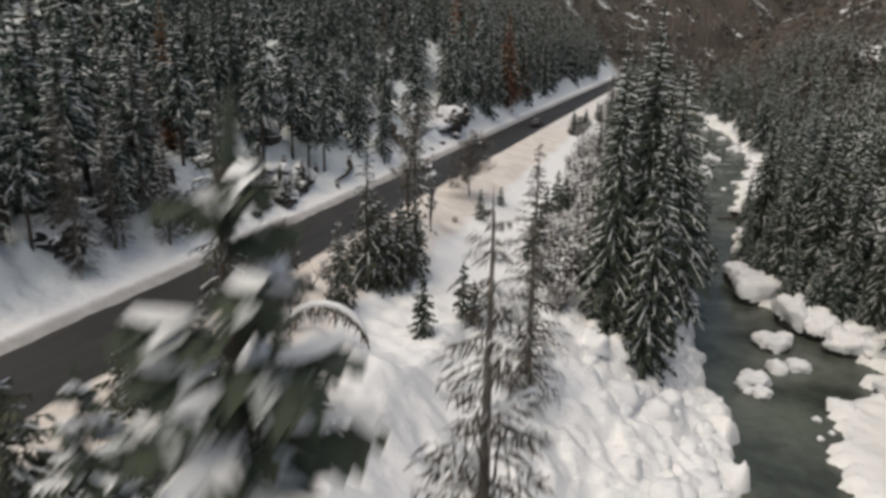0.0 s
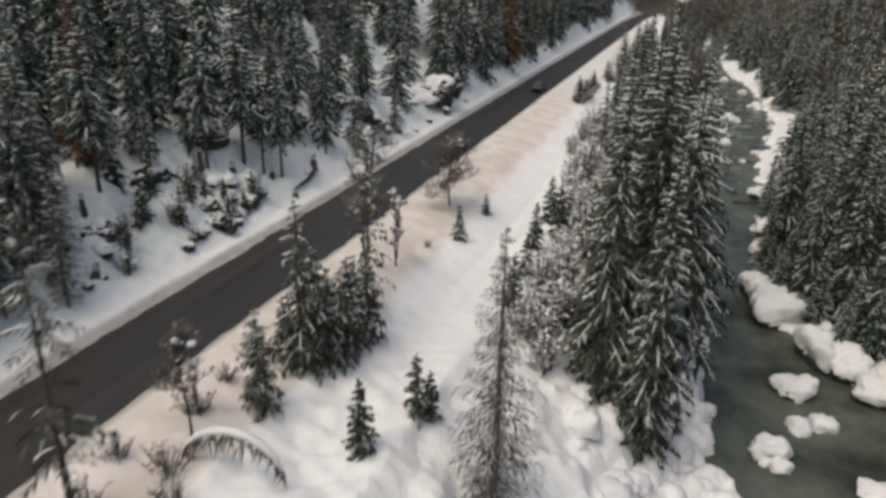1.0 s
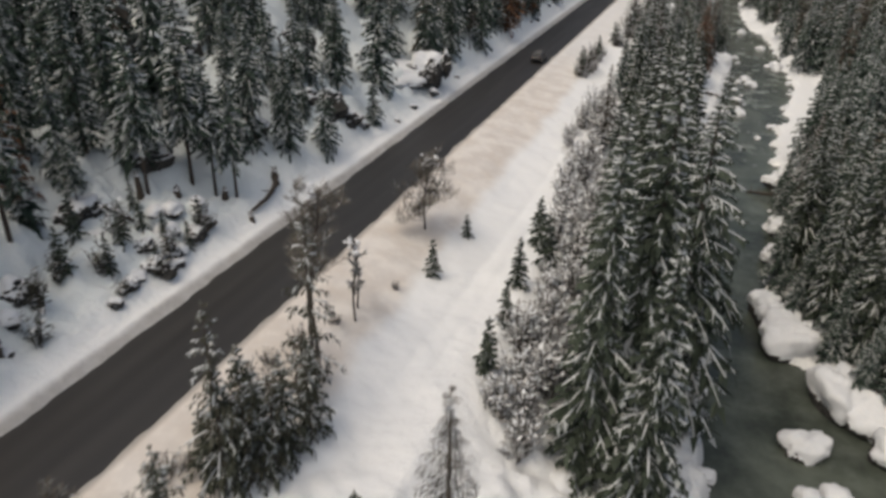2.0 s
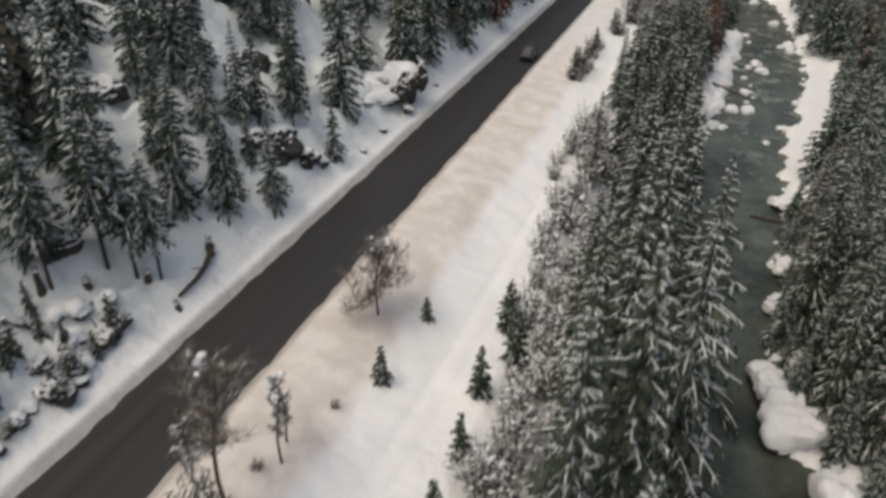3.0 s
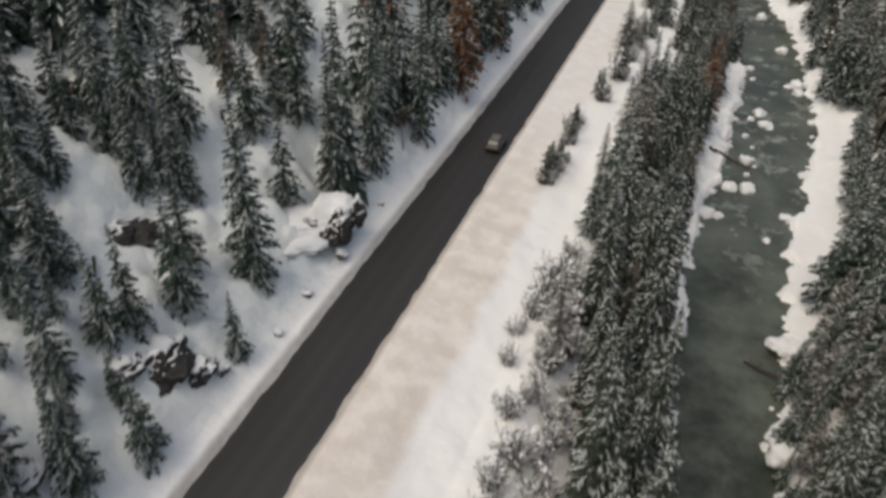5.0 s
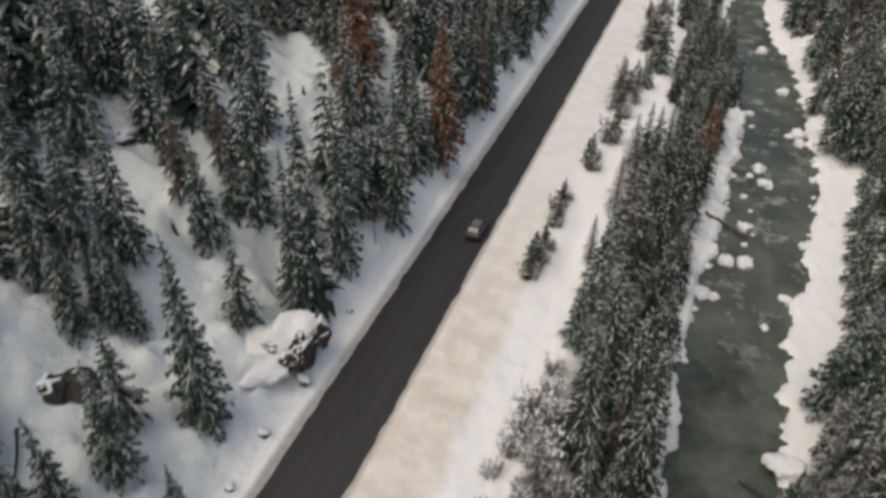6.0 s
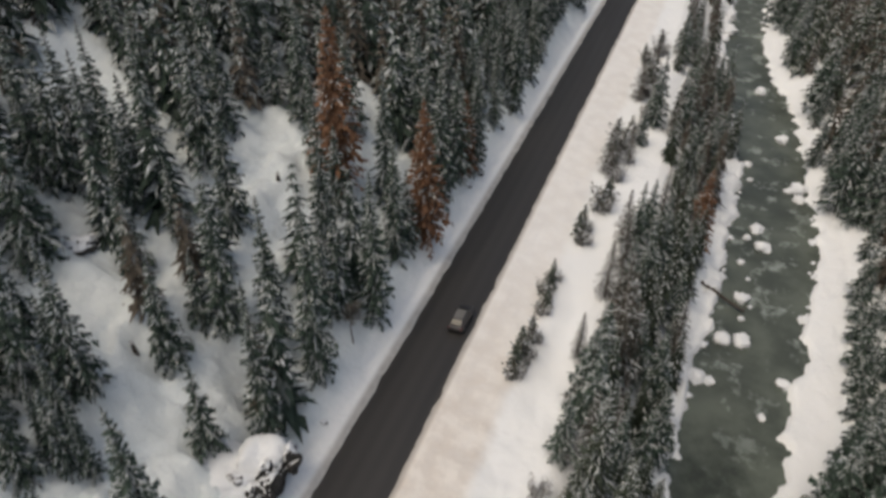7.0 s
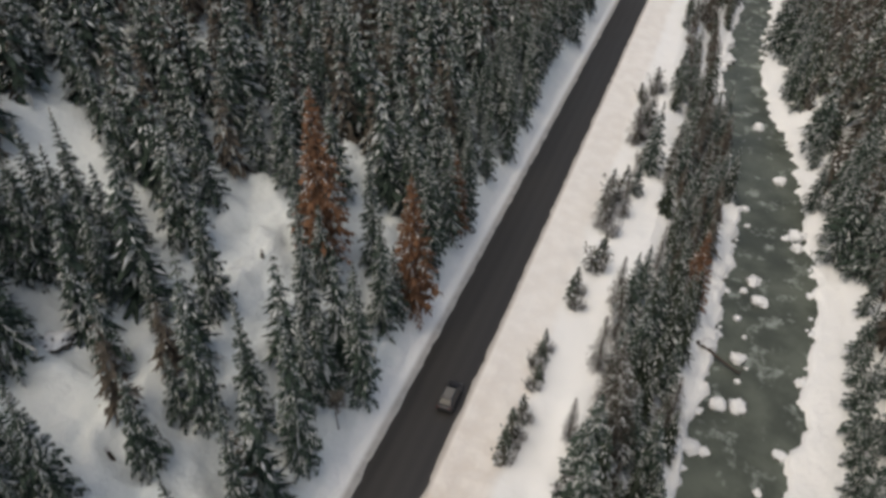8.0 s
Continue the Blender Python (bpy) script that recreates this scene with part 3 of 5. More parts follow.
stand_all(MID + SPIRE, ((-11.5, 112.1, 11.4), (-8.4, 116.3, 18.5), (-12.5, 98.3, 10.9), (-22.2, 107.2, 13.1), (-20.7, 108.9, 10), (-25.7, 106.7, 13.6), (-6.2, 94.8, 7), (-10.4, 94.6, 12), (-17.8, 91.2, 7), (-18.9, 101.8, 9),
                        (-28.5, 109, 14), (-22.5, 103.5, 12), (-34.5, 132.5, 13), (-17.4, 104.2, 9.5), (-9.4, 129.6, 13), (-29.6, 130.6, 12.5), (-34.2, 128.4, 14)), 0.9)
stand_all(MID, ((-11.5, 87.9, 8.8), (-13.8, 86.5, 5.4), (-16.6, 89.4, 10.4), (-11.1, 83.3, 4.9), (-9.3, 85.4, 5.2), (-6.2, 83.8, 8.6), (-12.7, 78.1, 7.1), (-11.9, 83.6, 9), (-11.4, 90.4, 9.2), (-17.8, 83.3, 10.5), (-15.8, 85.6, 10.4), (-10, 81.8, 4.9),
                (-21, 90, 11), (-23, 94.5, 12), (-27, 97, 11), (-25.5, 102, 11), (-29, 100.5, 12), (-20.5, 86, 10), (-22.5, 81, 11), (-24.5, 85, 12), (-14.5, 81.2, 8), (-19.6, 91.8, 9), (-7.5, 79.2, 10.4), (-9.4, 75.9, 10.2)), 0.9)
stand_all(STILT, ((-9.9, 68.4, 12), (-7.3, 70.4, 10), (-8.7, 69.6, 11.5), (-11.0, 64.6, 12.5), (-9.0, 76.3, 11), (-7.4, 79.2, 9), (-12.0, 71.5, 12), (-9.6, 44, 12), (-11.6, 47.5, 13), (-10.6, 39.5, 13), (-12.4, 43, 14), (-11.7, 53, 12), (-9.9, 33, 12), (-12.2, 35.5, 13)))
stand_all(SPIRE + TALL, ((-14.2, 60.3, 13), (-15.3, 63.7, 14), (-16.3, 68, 15), (-18.8, 66.6, 16), (-17.6, 60.4, 15), (-20.5, 63.5, 16), (-22.2, 69.4, 16), (-19.4, 71.6, 15), (-18.6, 106.1, 10), (-16.4, 105.0, 9), (-29.8, 133.5, 15), (-18.7, 104.2, 8), (-19.8, 102.2, 9.5)), 0.95)
stand_all(SPIRE, ((-9.1, 102.4, 19.5),), 1.15)
stand_all(MID, ((-7.6, 146.4, 11), (-14.4, 143.0, 11), (-22.4, 96.9, 8), (-35.6, 140.6, 12)), 0.9)
stand_all(DEAD, ((-15.5, 145.5, 21), (-6.6, 149.5, 19.5), (-7.2, 166, 12.5)), 1.25)
stand_tops(DEAD, ((25.3, 174, 6.2), (-16, 57, 19)), 1.3)
stand_tops(LARCH, ((-8.8, 37, 13.5), (-9.4, 31.5, 13)), 1.5)
stand_all(LARCH, ((-8.9, 44.3, 12.5), (-9.3, 46.2, 11), (-6.2, 43.6, 9), (-7.4, 39.5, 10), (-6.6, 35.4, 10), (-12.8, 45.6, 12)), 1.2)
stand_all(STILT, ((-8.9, 44.3, 9.4), (-14.7, 45, 11.1), (-10.4, 45.4, 9.7), (-9.5, 37.4, 7), (-7.6, 40.5, 9.5), (-8.3, 33.6, 10), (-15.8, 55.5, 9.5), (-12.3, 59.2, 6), (-7.4, 29, 10), (-13.6, 49.5, 10)))
# belt between the track and the river
stand_tops(TALL, ((26.3, 61.5, 19.5), (24.2, 58.4, 17), (25.6, 77, 18), (27.6, 56, 12), (23.6, 64.5, 15), (25, 69.5, 17), (22.9, 73, 14), (26.8, 88, 14), (24.5, 84, 15), (21.6, 79.5, 12), (26.0, 100, 13), (23, 93, 14), (24.4, 116, 12)))
stand_tops(GAUNT, ((28.9, 79.5, 14.5), (28.4, 69.5, 15.5)))
stand_tops(LARCH, ((25.4, 14.3, 13.8),), 1.4)
stand_tops(MID, ((24.6, 17.4, 5.6), (23.4, 18.6, 3.4)), 1.0)
stand_tops(LARCH, ((20.9, 42.6, 11.0),), 1.35)
stand_tops(LARCH, ((16.8, 157, 9), (15.8, 151.5, 7.5), (17.5, 148, 8), (15.0, 140, 6), (16, 163, 7.5), (18.5, 128, 8), (17.2, 107, 8), (19.4, 140.5, 12), (18.4, 147, 10)), 1.25)
stand_all(LARCH, ((11.2, 179.5, 9.5), (11.6, 206.5, 9), (12.6, 210, 7.5), (13.4, 184, 6.5), (12.9, 216, 8)), 1.55)
stand_all(MID, ((15.4, 198, 13), (14.6, 203, 9), (11.2, 182.6, 5.5), (14.2, 190.5, 7)), 0.9)
# far bank
stand_tops(TALL, ((40.4, 88, 7), (38.9, 99, 9), (43.6, 85, 8), (41.3, 93.5, 9), (45.6, 80.5, 7), (44.5, 88.5, 9), (47.8, 76, 6), (40.5, 105, 8), (49.5, 71.5, 7), (46.6, 84, 10), (43.6, 91.5, 11)), 1.0)
stand_tops(MID, ((41.6, 89.2, -2), (43.2, 84.6, -3), (44.9, 82.2, -2), (46.2, 79.2, -3), (40.2, 94.6, -1), (42.4, 87, 0)), 1.35)
stand_all(LARCH, ((40.0, 115, 8), (41.0, 119.5, 9), (41.6, 125.5, 8.5), (43.4, 123, 10), (42.6, 130.5, 9), (39.8, 110, 8), (43.6, 117, 10), (40.6, 122.6, 7), (42.4, 128, 9)), 1.3)
stand_all(MID, ((40.6, 116.4, 8), (40.4, 120.6, 7), (42.4, 119.2, 9), (41.3, 124.6, 7.5), (43.2, 123.6, 9), (42.0, 129.2, 7), (44.2, 129.6, 9), (46.0, 147, 9), (46.2, 151.4, 10), (46.6, 156, 9), (46.9, 160.4, 10), (47.4, 165, 10), (47.6, 170, 9), (47.8, 174.6, 10)), 1.0)
# road side of the track
stand_all(SPARSE, ((9.0, 44.8, 10.7), (9.6, 52.4, 12.4), (8.6, 41, 5.6), (10.2, 47.2, 6.2), (9.6, 45.8, 6.8), (10.6, 50, 5.4)), 1.15)
stand_tops(LOOSE, ((10.7, 23.0, 5.6), (8.6, 24.6, 4.4), (12.6, 22.0, 4.2), (9.4, 27.2, 3.6), (11.6, 26, 4.2), (7.4, 26.4, 4.6), (12.6, 29, 2.4), (7.4, 17, 6), (9.6, 21, 4.2), (13.2, 25, 2.6), (13.0, 26.2, 4.2), (5.9, 25.2, 4.6), (14.6, 26.4, 2.6), (9.8, 25.2, 5.0)), 1.0)
stand_tops(LOOSE + SPARSE, ((8.9, 45.1, 6.8), (9.5, 46.9, 5.4), (10.1, 48.4, 5.6), (8.3, 47.6, 6.3), (9.1, 40.4, 5.2), (10.3, 50.6, 5.2), (7.8, 45.0, 4.2)), 0.62)
stand_tops(LADEN, ((25.9, 4.4, 16.4), (21.4, 7.2, 12.6)), 1.0)
stand_tops(PINE, ((8.6, 28.8, 15),))
stand_all(YOUNG, ((14.6, 40.4, 4.2), (16.0, 44.4, 3.8), (16.5, 45.2, 3.2), (10.35, 77.4, 2.1), (10.2, 69.6, 3.0), (16.4, 71.5, 4.2), (17.3, 60.5, 4.4), (16.9, 66, 3.4), (17.6, 76, 5), (16.2, 79, 4.5)), 1.15)


def scatter(count, x_of, y_range, kinds_, heights, gap, tries=8000):
    made = 0
    for _ in range(tries):
        if made >= count:
            return
        y = rng.uniform(*y_range)
        lo, hi = x_of(y)
        x = rng.uniform(lo, hi)
        h = rng.uniform(*heights)
        if crowds(x, y, h) or not far_enough(x, y, gap):
            continue
        stand(rng.choice(kinds_), x, y, rng.uniform(0, 360), h, rng.uniform(0.9, 1.25))
        made += 1


def belt(y):
    return np.interp(y, RIVER_Y, STRIP_EDGE) + 0.6, np.interp(y, RIVER_Y, RIVER_LEFT) - 1.4 - max(2.6 * ease(30 - abs(y - 182), 0, 12), ease(y, 82, 90) * (1.7 - 0.8 * ease(y, 112, 124)) * (1 - ease(y, 160, 175)))


def right_edge(y):
    e = np.interp(y, RIVER_Y, WOOD_RIGHT)
    return e + 0.3, e + 7


def inner_belt(y):
    lo, hi = belt(y)
    return lo + 2.2 + 2.6 * (1 - ease(y, 96, 122)), hi


rng = random.Random(12)
scatter(18, inner_belt, (70, 125), TALL, (12, 19), 2.4)
scatter(22, belt, (122, 172), MID + LARCH[:1], (8, 13), 1.9)
scatter(24, belt, (165, 240), MID + LARCH[:1], (7, 12), 2.1)
rng = random.Random(9)
scatter(16, lambda y: (-11, -6.9), (150, 215), SPIRE, (12, 18), 2.6)
scatter(22, lambda y: (-11, -6.9), (205, 300), SPIRE + MID[3:], (11, 17), 2.6)
scatter(46, lambda y: (-34, -10), (28, 185), MID + SPIRE[:1], (10, 16), 2.8)
scatter(20, right_edge, (78, 140), MID + TALL[:1], (12, 17), 2.6)
scatter(30, right_edge, (50, 215), MID + SPIRE[:1], (11, 17), 2.6)
scatter(17, right_edge, (200, 300), SPIRE + MID, (12, 17), 2.6)
scatter(26, lambda y: (np.interp(y, RIVER_Y, WOOD_RIGHT) - 1.2, np.interp(y, RIVER_Y, WOOD_RIGHT) + 3), (58, 126), MID, (4.5, 9), 1.5)


def far_tree(seed, height, radius, tiers, blades, snow):
    """Forest tree of a few dozen blades, with snow on some."""
    r = random.Random(seed)
    leaf, load = Soup(), Soup()
    for k in range(tiers):
        z = height * (0.08 + 0.9 * (k + r.uniform(-0.2, 0.2)) / tiers)
        l = radius * (1 - z / height) ** 0.9 + 0.12
        turn = r.uniform(0, 6.28)
        foot = Vector((0, 0, z))
        for b in range(blades):
            a = turn + 6.283 * b / blades + r.uniform(-0.3, 0.3)
            out, side = Vector((math.cos(a), math.sin(a), 0)), Vector((-math.sin(a), math.cos(a), 0))
            ll = l * r.uniform(0.7, 1.2)
            tuft(leaf, foot + out * ll * 0.1, out, ll * r.uniform(0.3, 0.6), ll, ll * 0.24, side)
            spray(leaf, foot + out * ll * 0.4, (out + side * r.uniform(-1, 1)).normalized(), ll * r.uniform(0.5, 0.8), ll * 0.45, ll * 0.16, side)
            if r.random() < snow:
                snow_pad(load, foot + out * ll * 0.35 + Vector((0, 0, 0.06 - 0.08 * ll)), foot + out * ll * 0.9 + Vector((0, 0, 0.06 - 0.38 * ll)), ll * 0.07, 0.06, r)
    return [np.array([tuple(v) for v in s.v]) if s.v else None for s in (leaf, load)], [np.array(s.f) if s.f else None for s in (leaf, load)]


def woods(name, spots, label, tiers=18, blades=6, snow=0.5, brown=0.0, green=NEEDLES):
    """Forest past the trees that can be counted: green boughs, brown boughs and the snow on them."""
    models = [far_tree(70 + k, 12 + 1.1 * k, 2.3 + 0.16 * k, tiers, blades, snow) for k in range(5)]
    r = random.Random(9)
    heaps = [[[], [], 0] for _ in range(3)]
    ground_z = ground_height(np.array([s[0] for s in spots]), np.array([s[1] for s in spots]))
    for (x, y, size), z in zip(spots, ground_z):
        verts, faces = r.choice(models)
        a = r.uniform(0, 6.28)
        rot = np.array([[math.cos(a), -math.sin(a), 0], [math.sin(a), math.cos(a), 0], [0, 0, 1]]) * size
        dead = r.random() < brown * (3.5 if y > 165 else 1.0)
        for slot, v, f in ((1 if dead else 0, verts[0], faces[0]), (2, verts[1], faces[1])):
            if v is None or (slot == 2 and dead):
                continue
            h = heaps[slot]
            h[0].append(v @ rot.T + np.array([x, y, z - 0.2]))
            h[1].append(f + h[2])
            h[2] += len(v)
    root = tagged(new(name), label, "forest", kind="stuff")
    for (v, f, n), part_name, mat in zip(heaps, ("green_boughs", "brown_boughs", "snow_load"), (green, TWIGS, SNOW_LOAD)):
        if n:
            link_mesh(part_name, np.concatenate(v).tolist(), np.concatenate(f).tolist(), mat, root)["kind"] = "stuff"
    return root


def spots_in(count, x_of, y_range, sizes, gap, seed):
    r = random.Random(seed)
    taken, found = set(), []
    for _ in range(count * 10):
        if len(found) >= count:
            break
        y = r.uniform(*y_range)
        lo, hi = x_of(y)
        x = r.uniform(lo, hi)
        key = (round(x / gap), round(y / gap))
        if key in taken or crowds(x, y, 8) or not far_enough(x, y, gap * 0.75):
            continue
        taken.add(key)
        found.append((x, y, r.uniform(*sizes)))
    return found


def right_woods(y):
    return float(np.interp(y, RIVER_Y, WOOD_RIGHT)) + 2.5, float(np.interp(y, RIVER_Y, WOOD_RIGHT)) + 42


woods("forest_slope", spots_in(560, lambda y: (-70, -12), (-60, 112), (0.65, 1.1), 2.9, 1) + spots_in(1050, lambda y: (-72, -8.5), (112, 340), (0.75, 1.2), 2.7, 11), "dense snowy spruce forest on the hillside above the road", 12, 7, 0.46, 0.1, NEEDLES_GREEN)
woods("forest_bank", spots_in(840, right_woods, (-60, 340), (0.8, 1.25), 2.8, 2), "dense snowy spruce forest across the river", 12, 6, 0.62, 0.14)
woods("forest_belt", spots_in(120, lambda y: inner_belt(y) if y < 124 else belt(y), (84, 420), (0.5, 0.9), 2.6, 3) + spots_in(70, inner_belt, (110, 235), (0.5, 0.8), 2.0, 13), "spruces crowding between the track and the river", brown=0.1)


def valley_head(y):
    lo = -230.0
    return (lo, float(road_x(y)) - 8) if math.sin(y * 91.7) > 0.1 else (float(road_x(y)) + 8, 250.0)


def valley_sides(y):
    return (-170, -40) if math.sin(y * 77.1) > 0 else (75, 230)


woods("forest_distance", spots_in(1500, valley_head, (345, 480), (0.8, 1.3), 3.6, 4) + spots_in(800, lambda y: (-260, 300), (480, 820), (1.2, 2.0), 5, 6) + spots_in(760, valley_sides, (-60, 345), (0.9, 1.4), 4, 7), "distant forest on the valley sides", tiers=6, blades=4, snow=0.2, brown=0.35)

# ---- bare trees, shrubs, bent sapling ----
def limb(wood, fuzz, load, rng, foot, way, length, radius, depth, snow):
    pts, p, d = [foot], foot, way.normalized()
    n = 3
    for _ in range(n):
        d = (d + Vector((rng.uniform(-1, 1), rng.uniform(-1, 1), rng.uniform(-0.25, 0.6))) * 0.25).normalized()
        p = p + d * length / n
        pts.append(p)
    tube(wood, pts, [radius * (1 - 0.75 * k / n) for k in range(n + 1)], 4)
    if depth == 0 and rng.random() < snow:
        snow_pad(load, pts[-3] + Vector((0, 0, radius)), pts[-1] + Vector((0, 0, radius)), 0.03 + radius, 0.04, rng)
    for k in range(1, n + 1):
        for _ in range(2 if depth else 7):
            side = Vector((rng.uniform(-1, 1), rng.uniform(-1, 1), rng.uniform(-0.2, 0.9)))
            at = pts[k].lerp(pts[k - 1], rng.random())
            if depth:
                limb(wood, fuzz, load, rng, at, d * 0.5 + side, length * rng.uniform(0.35, 0.6), max(radius * 0.42, 0.012), depth - 1, snow)
            else:
                w = (d * 0.4 + side).normalized()
                spray(fuzz, at, w, 0.0, length * rng.uniform(0.45, 0.95), 0.024, w.cross(Vector((0.2, 0.3, 0.9))).normalized())


def bare_tree(seed, height, label, cap=0.0, snow=0.35, from_height=0.3, spread=1.0, rise=0.45, limbs=16, twigs=DRY_TWIGS):
    r = random.Random(seed)
    root = tagged(new("bare_tree"), label, "tree", "leafless trees beside the road")
    trunk, fuzz, load = Soup(), Soup(), Soup()
    pts = [Vector((0.06 * height * math.sin(k * 0.9 + seed) * k / 6, 0.04 * height * math.cos(k + seed) * k / 6, -0.5 + (height + 0.5) * k / 6)) for k in range(7)]
    tube(trunk, pts, [0.011 * height * (1 - 0.8 * k / 6) + 0.02 for k in range(7)], 7)
    for k in range(limbs):
        t = from_height + (1 - from_height) * (k + r.random()) / limbs
        i = min(int(t * 6), 5)
        a, wood = r.uniform(0, 6.28), Soup()
        limb(wood, fuzz, load, r, pts[i].lerp(pts[i + 1], t * 6 - i), Vector((math.cos(a), math.sin(a), rise)), height * 0.26 * spread * (1.15 - 0.6 * t), 0.035, 1, snow)
        link_mesh("limb", wood.v, wood.f, BARK, root)
    link_mesh("trunk", trunk.v, trunk.f, BARK, root, True)
    link_mesh("crown", fuzz.v, fuzz.f, twigs, root)["kind"] = "stuff"
    for k in range(int(cap * 10)):
        c = pts[-1] + Vector((r.uniform(-0.6, 0.6), r.uniform(-0.6, 0.6), r.uniform(-0.7, 0.25)))
        clump(load, c, r.uniform(0.12, 0.26), r)
    if load.f:
        link_mesh("snow_load", load.v, load.f, SNOW, root, False, "clumps of snow caught in the top")["kind"] = "stuff"
    return root


def clump(soup, c, size, rng):
    """Small lump: a squashed, uneven octahedron, split once."""
    bm = bmesh.new()
    bmesh.ops.create_icosphere(bm, subdivisions=1, radius=size)
    pts = [v.co * rng.uniform(0.8, 1.2) for v in bm.verts]
    faces = [[v.index for v in f.verts] for f in bm.faces]
    bm.free()
    soup.add([c + Vector((p.x, p.y, p.z * 0.7)) for p in pts], faces)


def shrub(seed, height, spread, label, mat, stems=26, snow=0.5, name="shrub"):
    r = random.Random(seed)
    root = tagged(new(name), label, "shrub", "shrubs along the snowy track")
    wood, leaf, load = Soup(), Soup(), Soup()
    for _ in range(stems):
        a, out = r.uniform(0, 6.28), r.uniform(0.15, 1) * spread
        top = Vector((math.cos(a) * out, math.sin(a) * out, height * r.uniform(0.5, 1.05) * (1.1 - 0.4 * out / spread)))
        foot = Vector((math.cos(a) * out * 0.35, math.sin(a) * out * 0.35, -0.2))
        mid = foot.lerp(top, 0.5) + Vector((0, 0, height * 0.08))
        tube(wood, [foot, mid, top], [0.03, 0.022, 0.01], 4)
        for k in range(9):
            p = foot.lerp(mid, 0.4 + k * 0.1) if k < 4 else mid.lerp(top, (k - 4) * 0.22)
            way = Vector((r.uniform(-1, 1), r.uniform(-1, 1), r.uniform(0.0, 0.9))).normalized()
            l = height * r.uniform(0.10, 0.2)
            spray(leaf, p, way, l * 0.15, l, l * 0.16, way.cross(Vector((0, 0, 1))) + Vector((0.01, 0, 0)))
            if r.random() < snow * 0.4:
                snow_pad(load, p + Vector((0, 0, 0.02)), p + way * l + Vector((0, 0, 0.02)), l * 0.22, 0.05, r)
    link_mesh("stem", wood.v, wood.f, BARK, root)["kind"] = "stuff"
    link_mesh("foliage", leaf.v, leaf.f, mat, root)["kind"] = "stuff"
    if load.f:
        link_mesh("snow_load", load.v, load.f, SNOW, root, False, "snow caught in the twigs")["kind"] = "stuff"
    return root


def settle(root, x, y, turn=0.0, size=1.0, sink=0.05):
    root.matrix_basis = pose(x, y, gh(x, y) - sink, 0, 0, turn)
    root.scale = (size, size, size)
    return root


settle(bare_tree(3, 6.3, "slim roadside tree with brown twigs and snow clumps on top", 1.6, 0.2, 0.2, 1.7, 0.05, 24), 7.4, 75.2, 30)
settle(bare_tree(4, 6.0, "slim leafless sapling with snow caught in its forks", 0.5, 0.7, 0.35, 0.6, 0.7, 9, FROSTED), 8.1, 60.6, 80)
settle(bare_tree(5, 5.0, "leafless sapling with thin frosted twigs beside the road", 0.4, 0.7, 0.3, 0.6, 0.8, 9, FROSTED), 7.6, 62.0, 10)
settle(bare_tree(6, 11.2, "tall thin leafless tree on the verge", 0.5, 0.5, 0.4, 0.8), 7.9, 55.9, 200)
settle(bare_tree(7, 5.4, "thin bare sapling on the snowy verge", 0.3, 0.3, 0.5), 7.4, 36.9, 0)
settle(bare_tree(9, 5.2, "thin dead trunk beside the road", 0.0, 0.1, 0.6), -6.75, 130, 40)

EVERGREEN = [shrub(30 + k, 2.6 + 0.5 * k, 1.0 + 0.2 * k, "dark evergreen shrub with a little snow on the verge", SHRUB, 17, 0.45) for k in range(3)]
FROST = [shrub(40 + k, 2.2 + 0.5 * k, 1.3, "leafless shrub thick with frost and snow", FROSTED, 26, 0.8, "frosted_shrub") for k in range(3)]
BRUSH = [shrub(50 + k, 1.3 + 0.3 * k, 1.0, "low brown twiggy brush poking through the snow", DRY_TWIGS, 22, 0.3, "brush") for k in range(2)]
SEEN = set()


def bush(root, x, y, turn, size):
    if root.name in SEEN:
        root = copy_thing(root, pose(x, y, gh(x, y) - 0.05, 0, 0, turn))
        root.scale = (size, size, size)
        return root
    SEEN.add(root.name)
    return settle(root, x, y, turn, size)


for k, (x, y, size) in enumerate(((9.1, 134.2, 1.0), (9.5, 137.6, 0.9), (9.7, 140.4, 0.75), (9.0, 148.4, 0.9), (9.4, 145, 0.7), (9.2, 151.5, 0.6), (10.8, 160.5, 1.1), (10.6, 163.5, 0.8), (11.8, 169, 1.15), (11.9, 172, 0.8),
                                  (10.6, 183, 1.2), (11.3, 187, 1.3), (12.4, 191, 1.1), (12, 208, 1.3), (12.6, 212, 1.2), (11.5, 216, 1.0), (10.4, 223, 1.1), (12.2, 229, 1.3), (13.5, 200, 1.0))):
    bush(EVERGREEN[k % 3], x, y, k * 47, size * 1.3)
    stand(YOUNG[k % 3], x + 0.6 * math.sin(k * 5), y + 1.6, k * 83, (3.2 + 1.4 * cells(x, y, 3)) * size, 1.1)
    if k % 2:
        bush(EVERGREEN[(k + 2) % 3], x - 0.7 * math.cos(k * 3), y - 1.3, k * 29, size * 0.8)
    bush(FROST[k % 3], x + 0.9, y + 0.4, k * 31, size * 0.8)
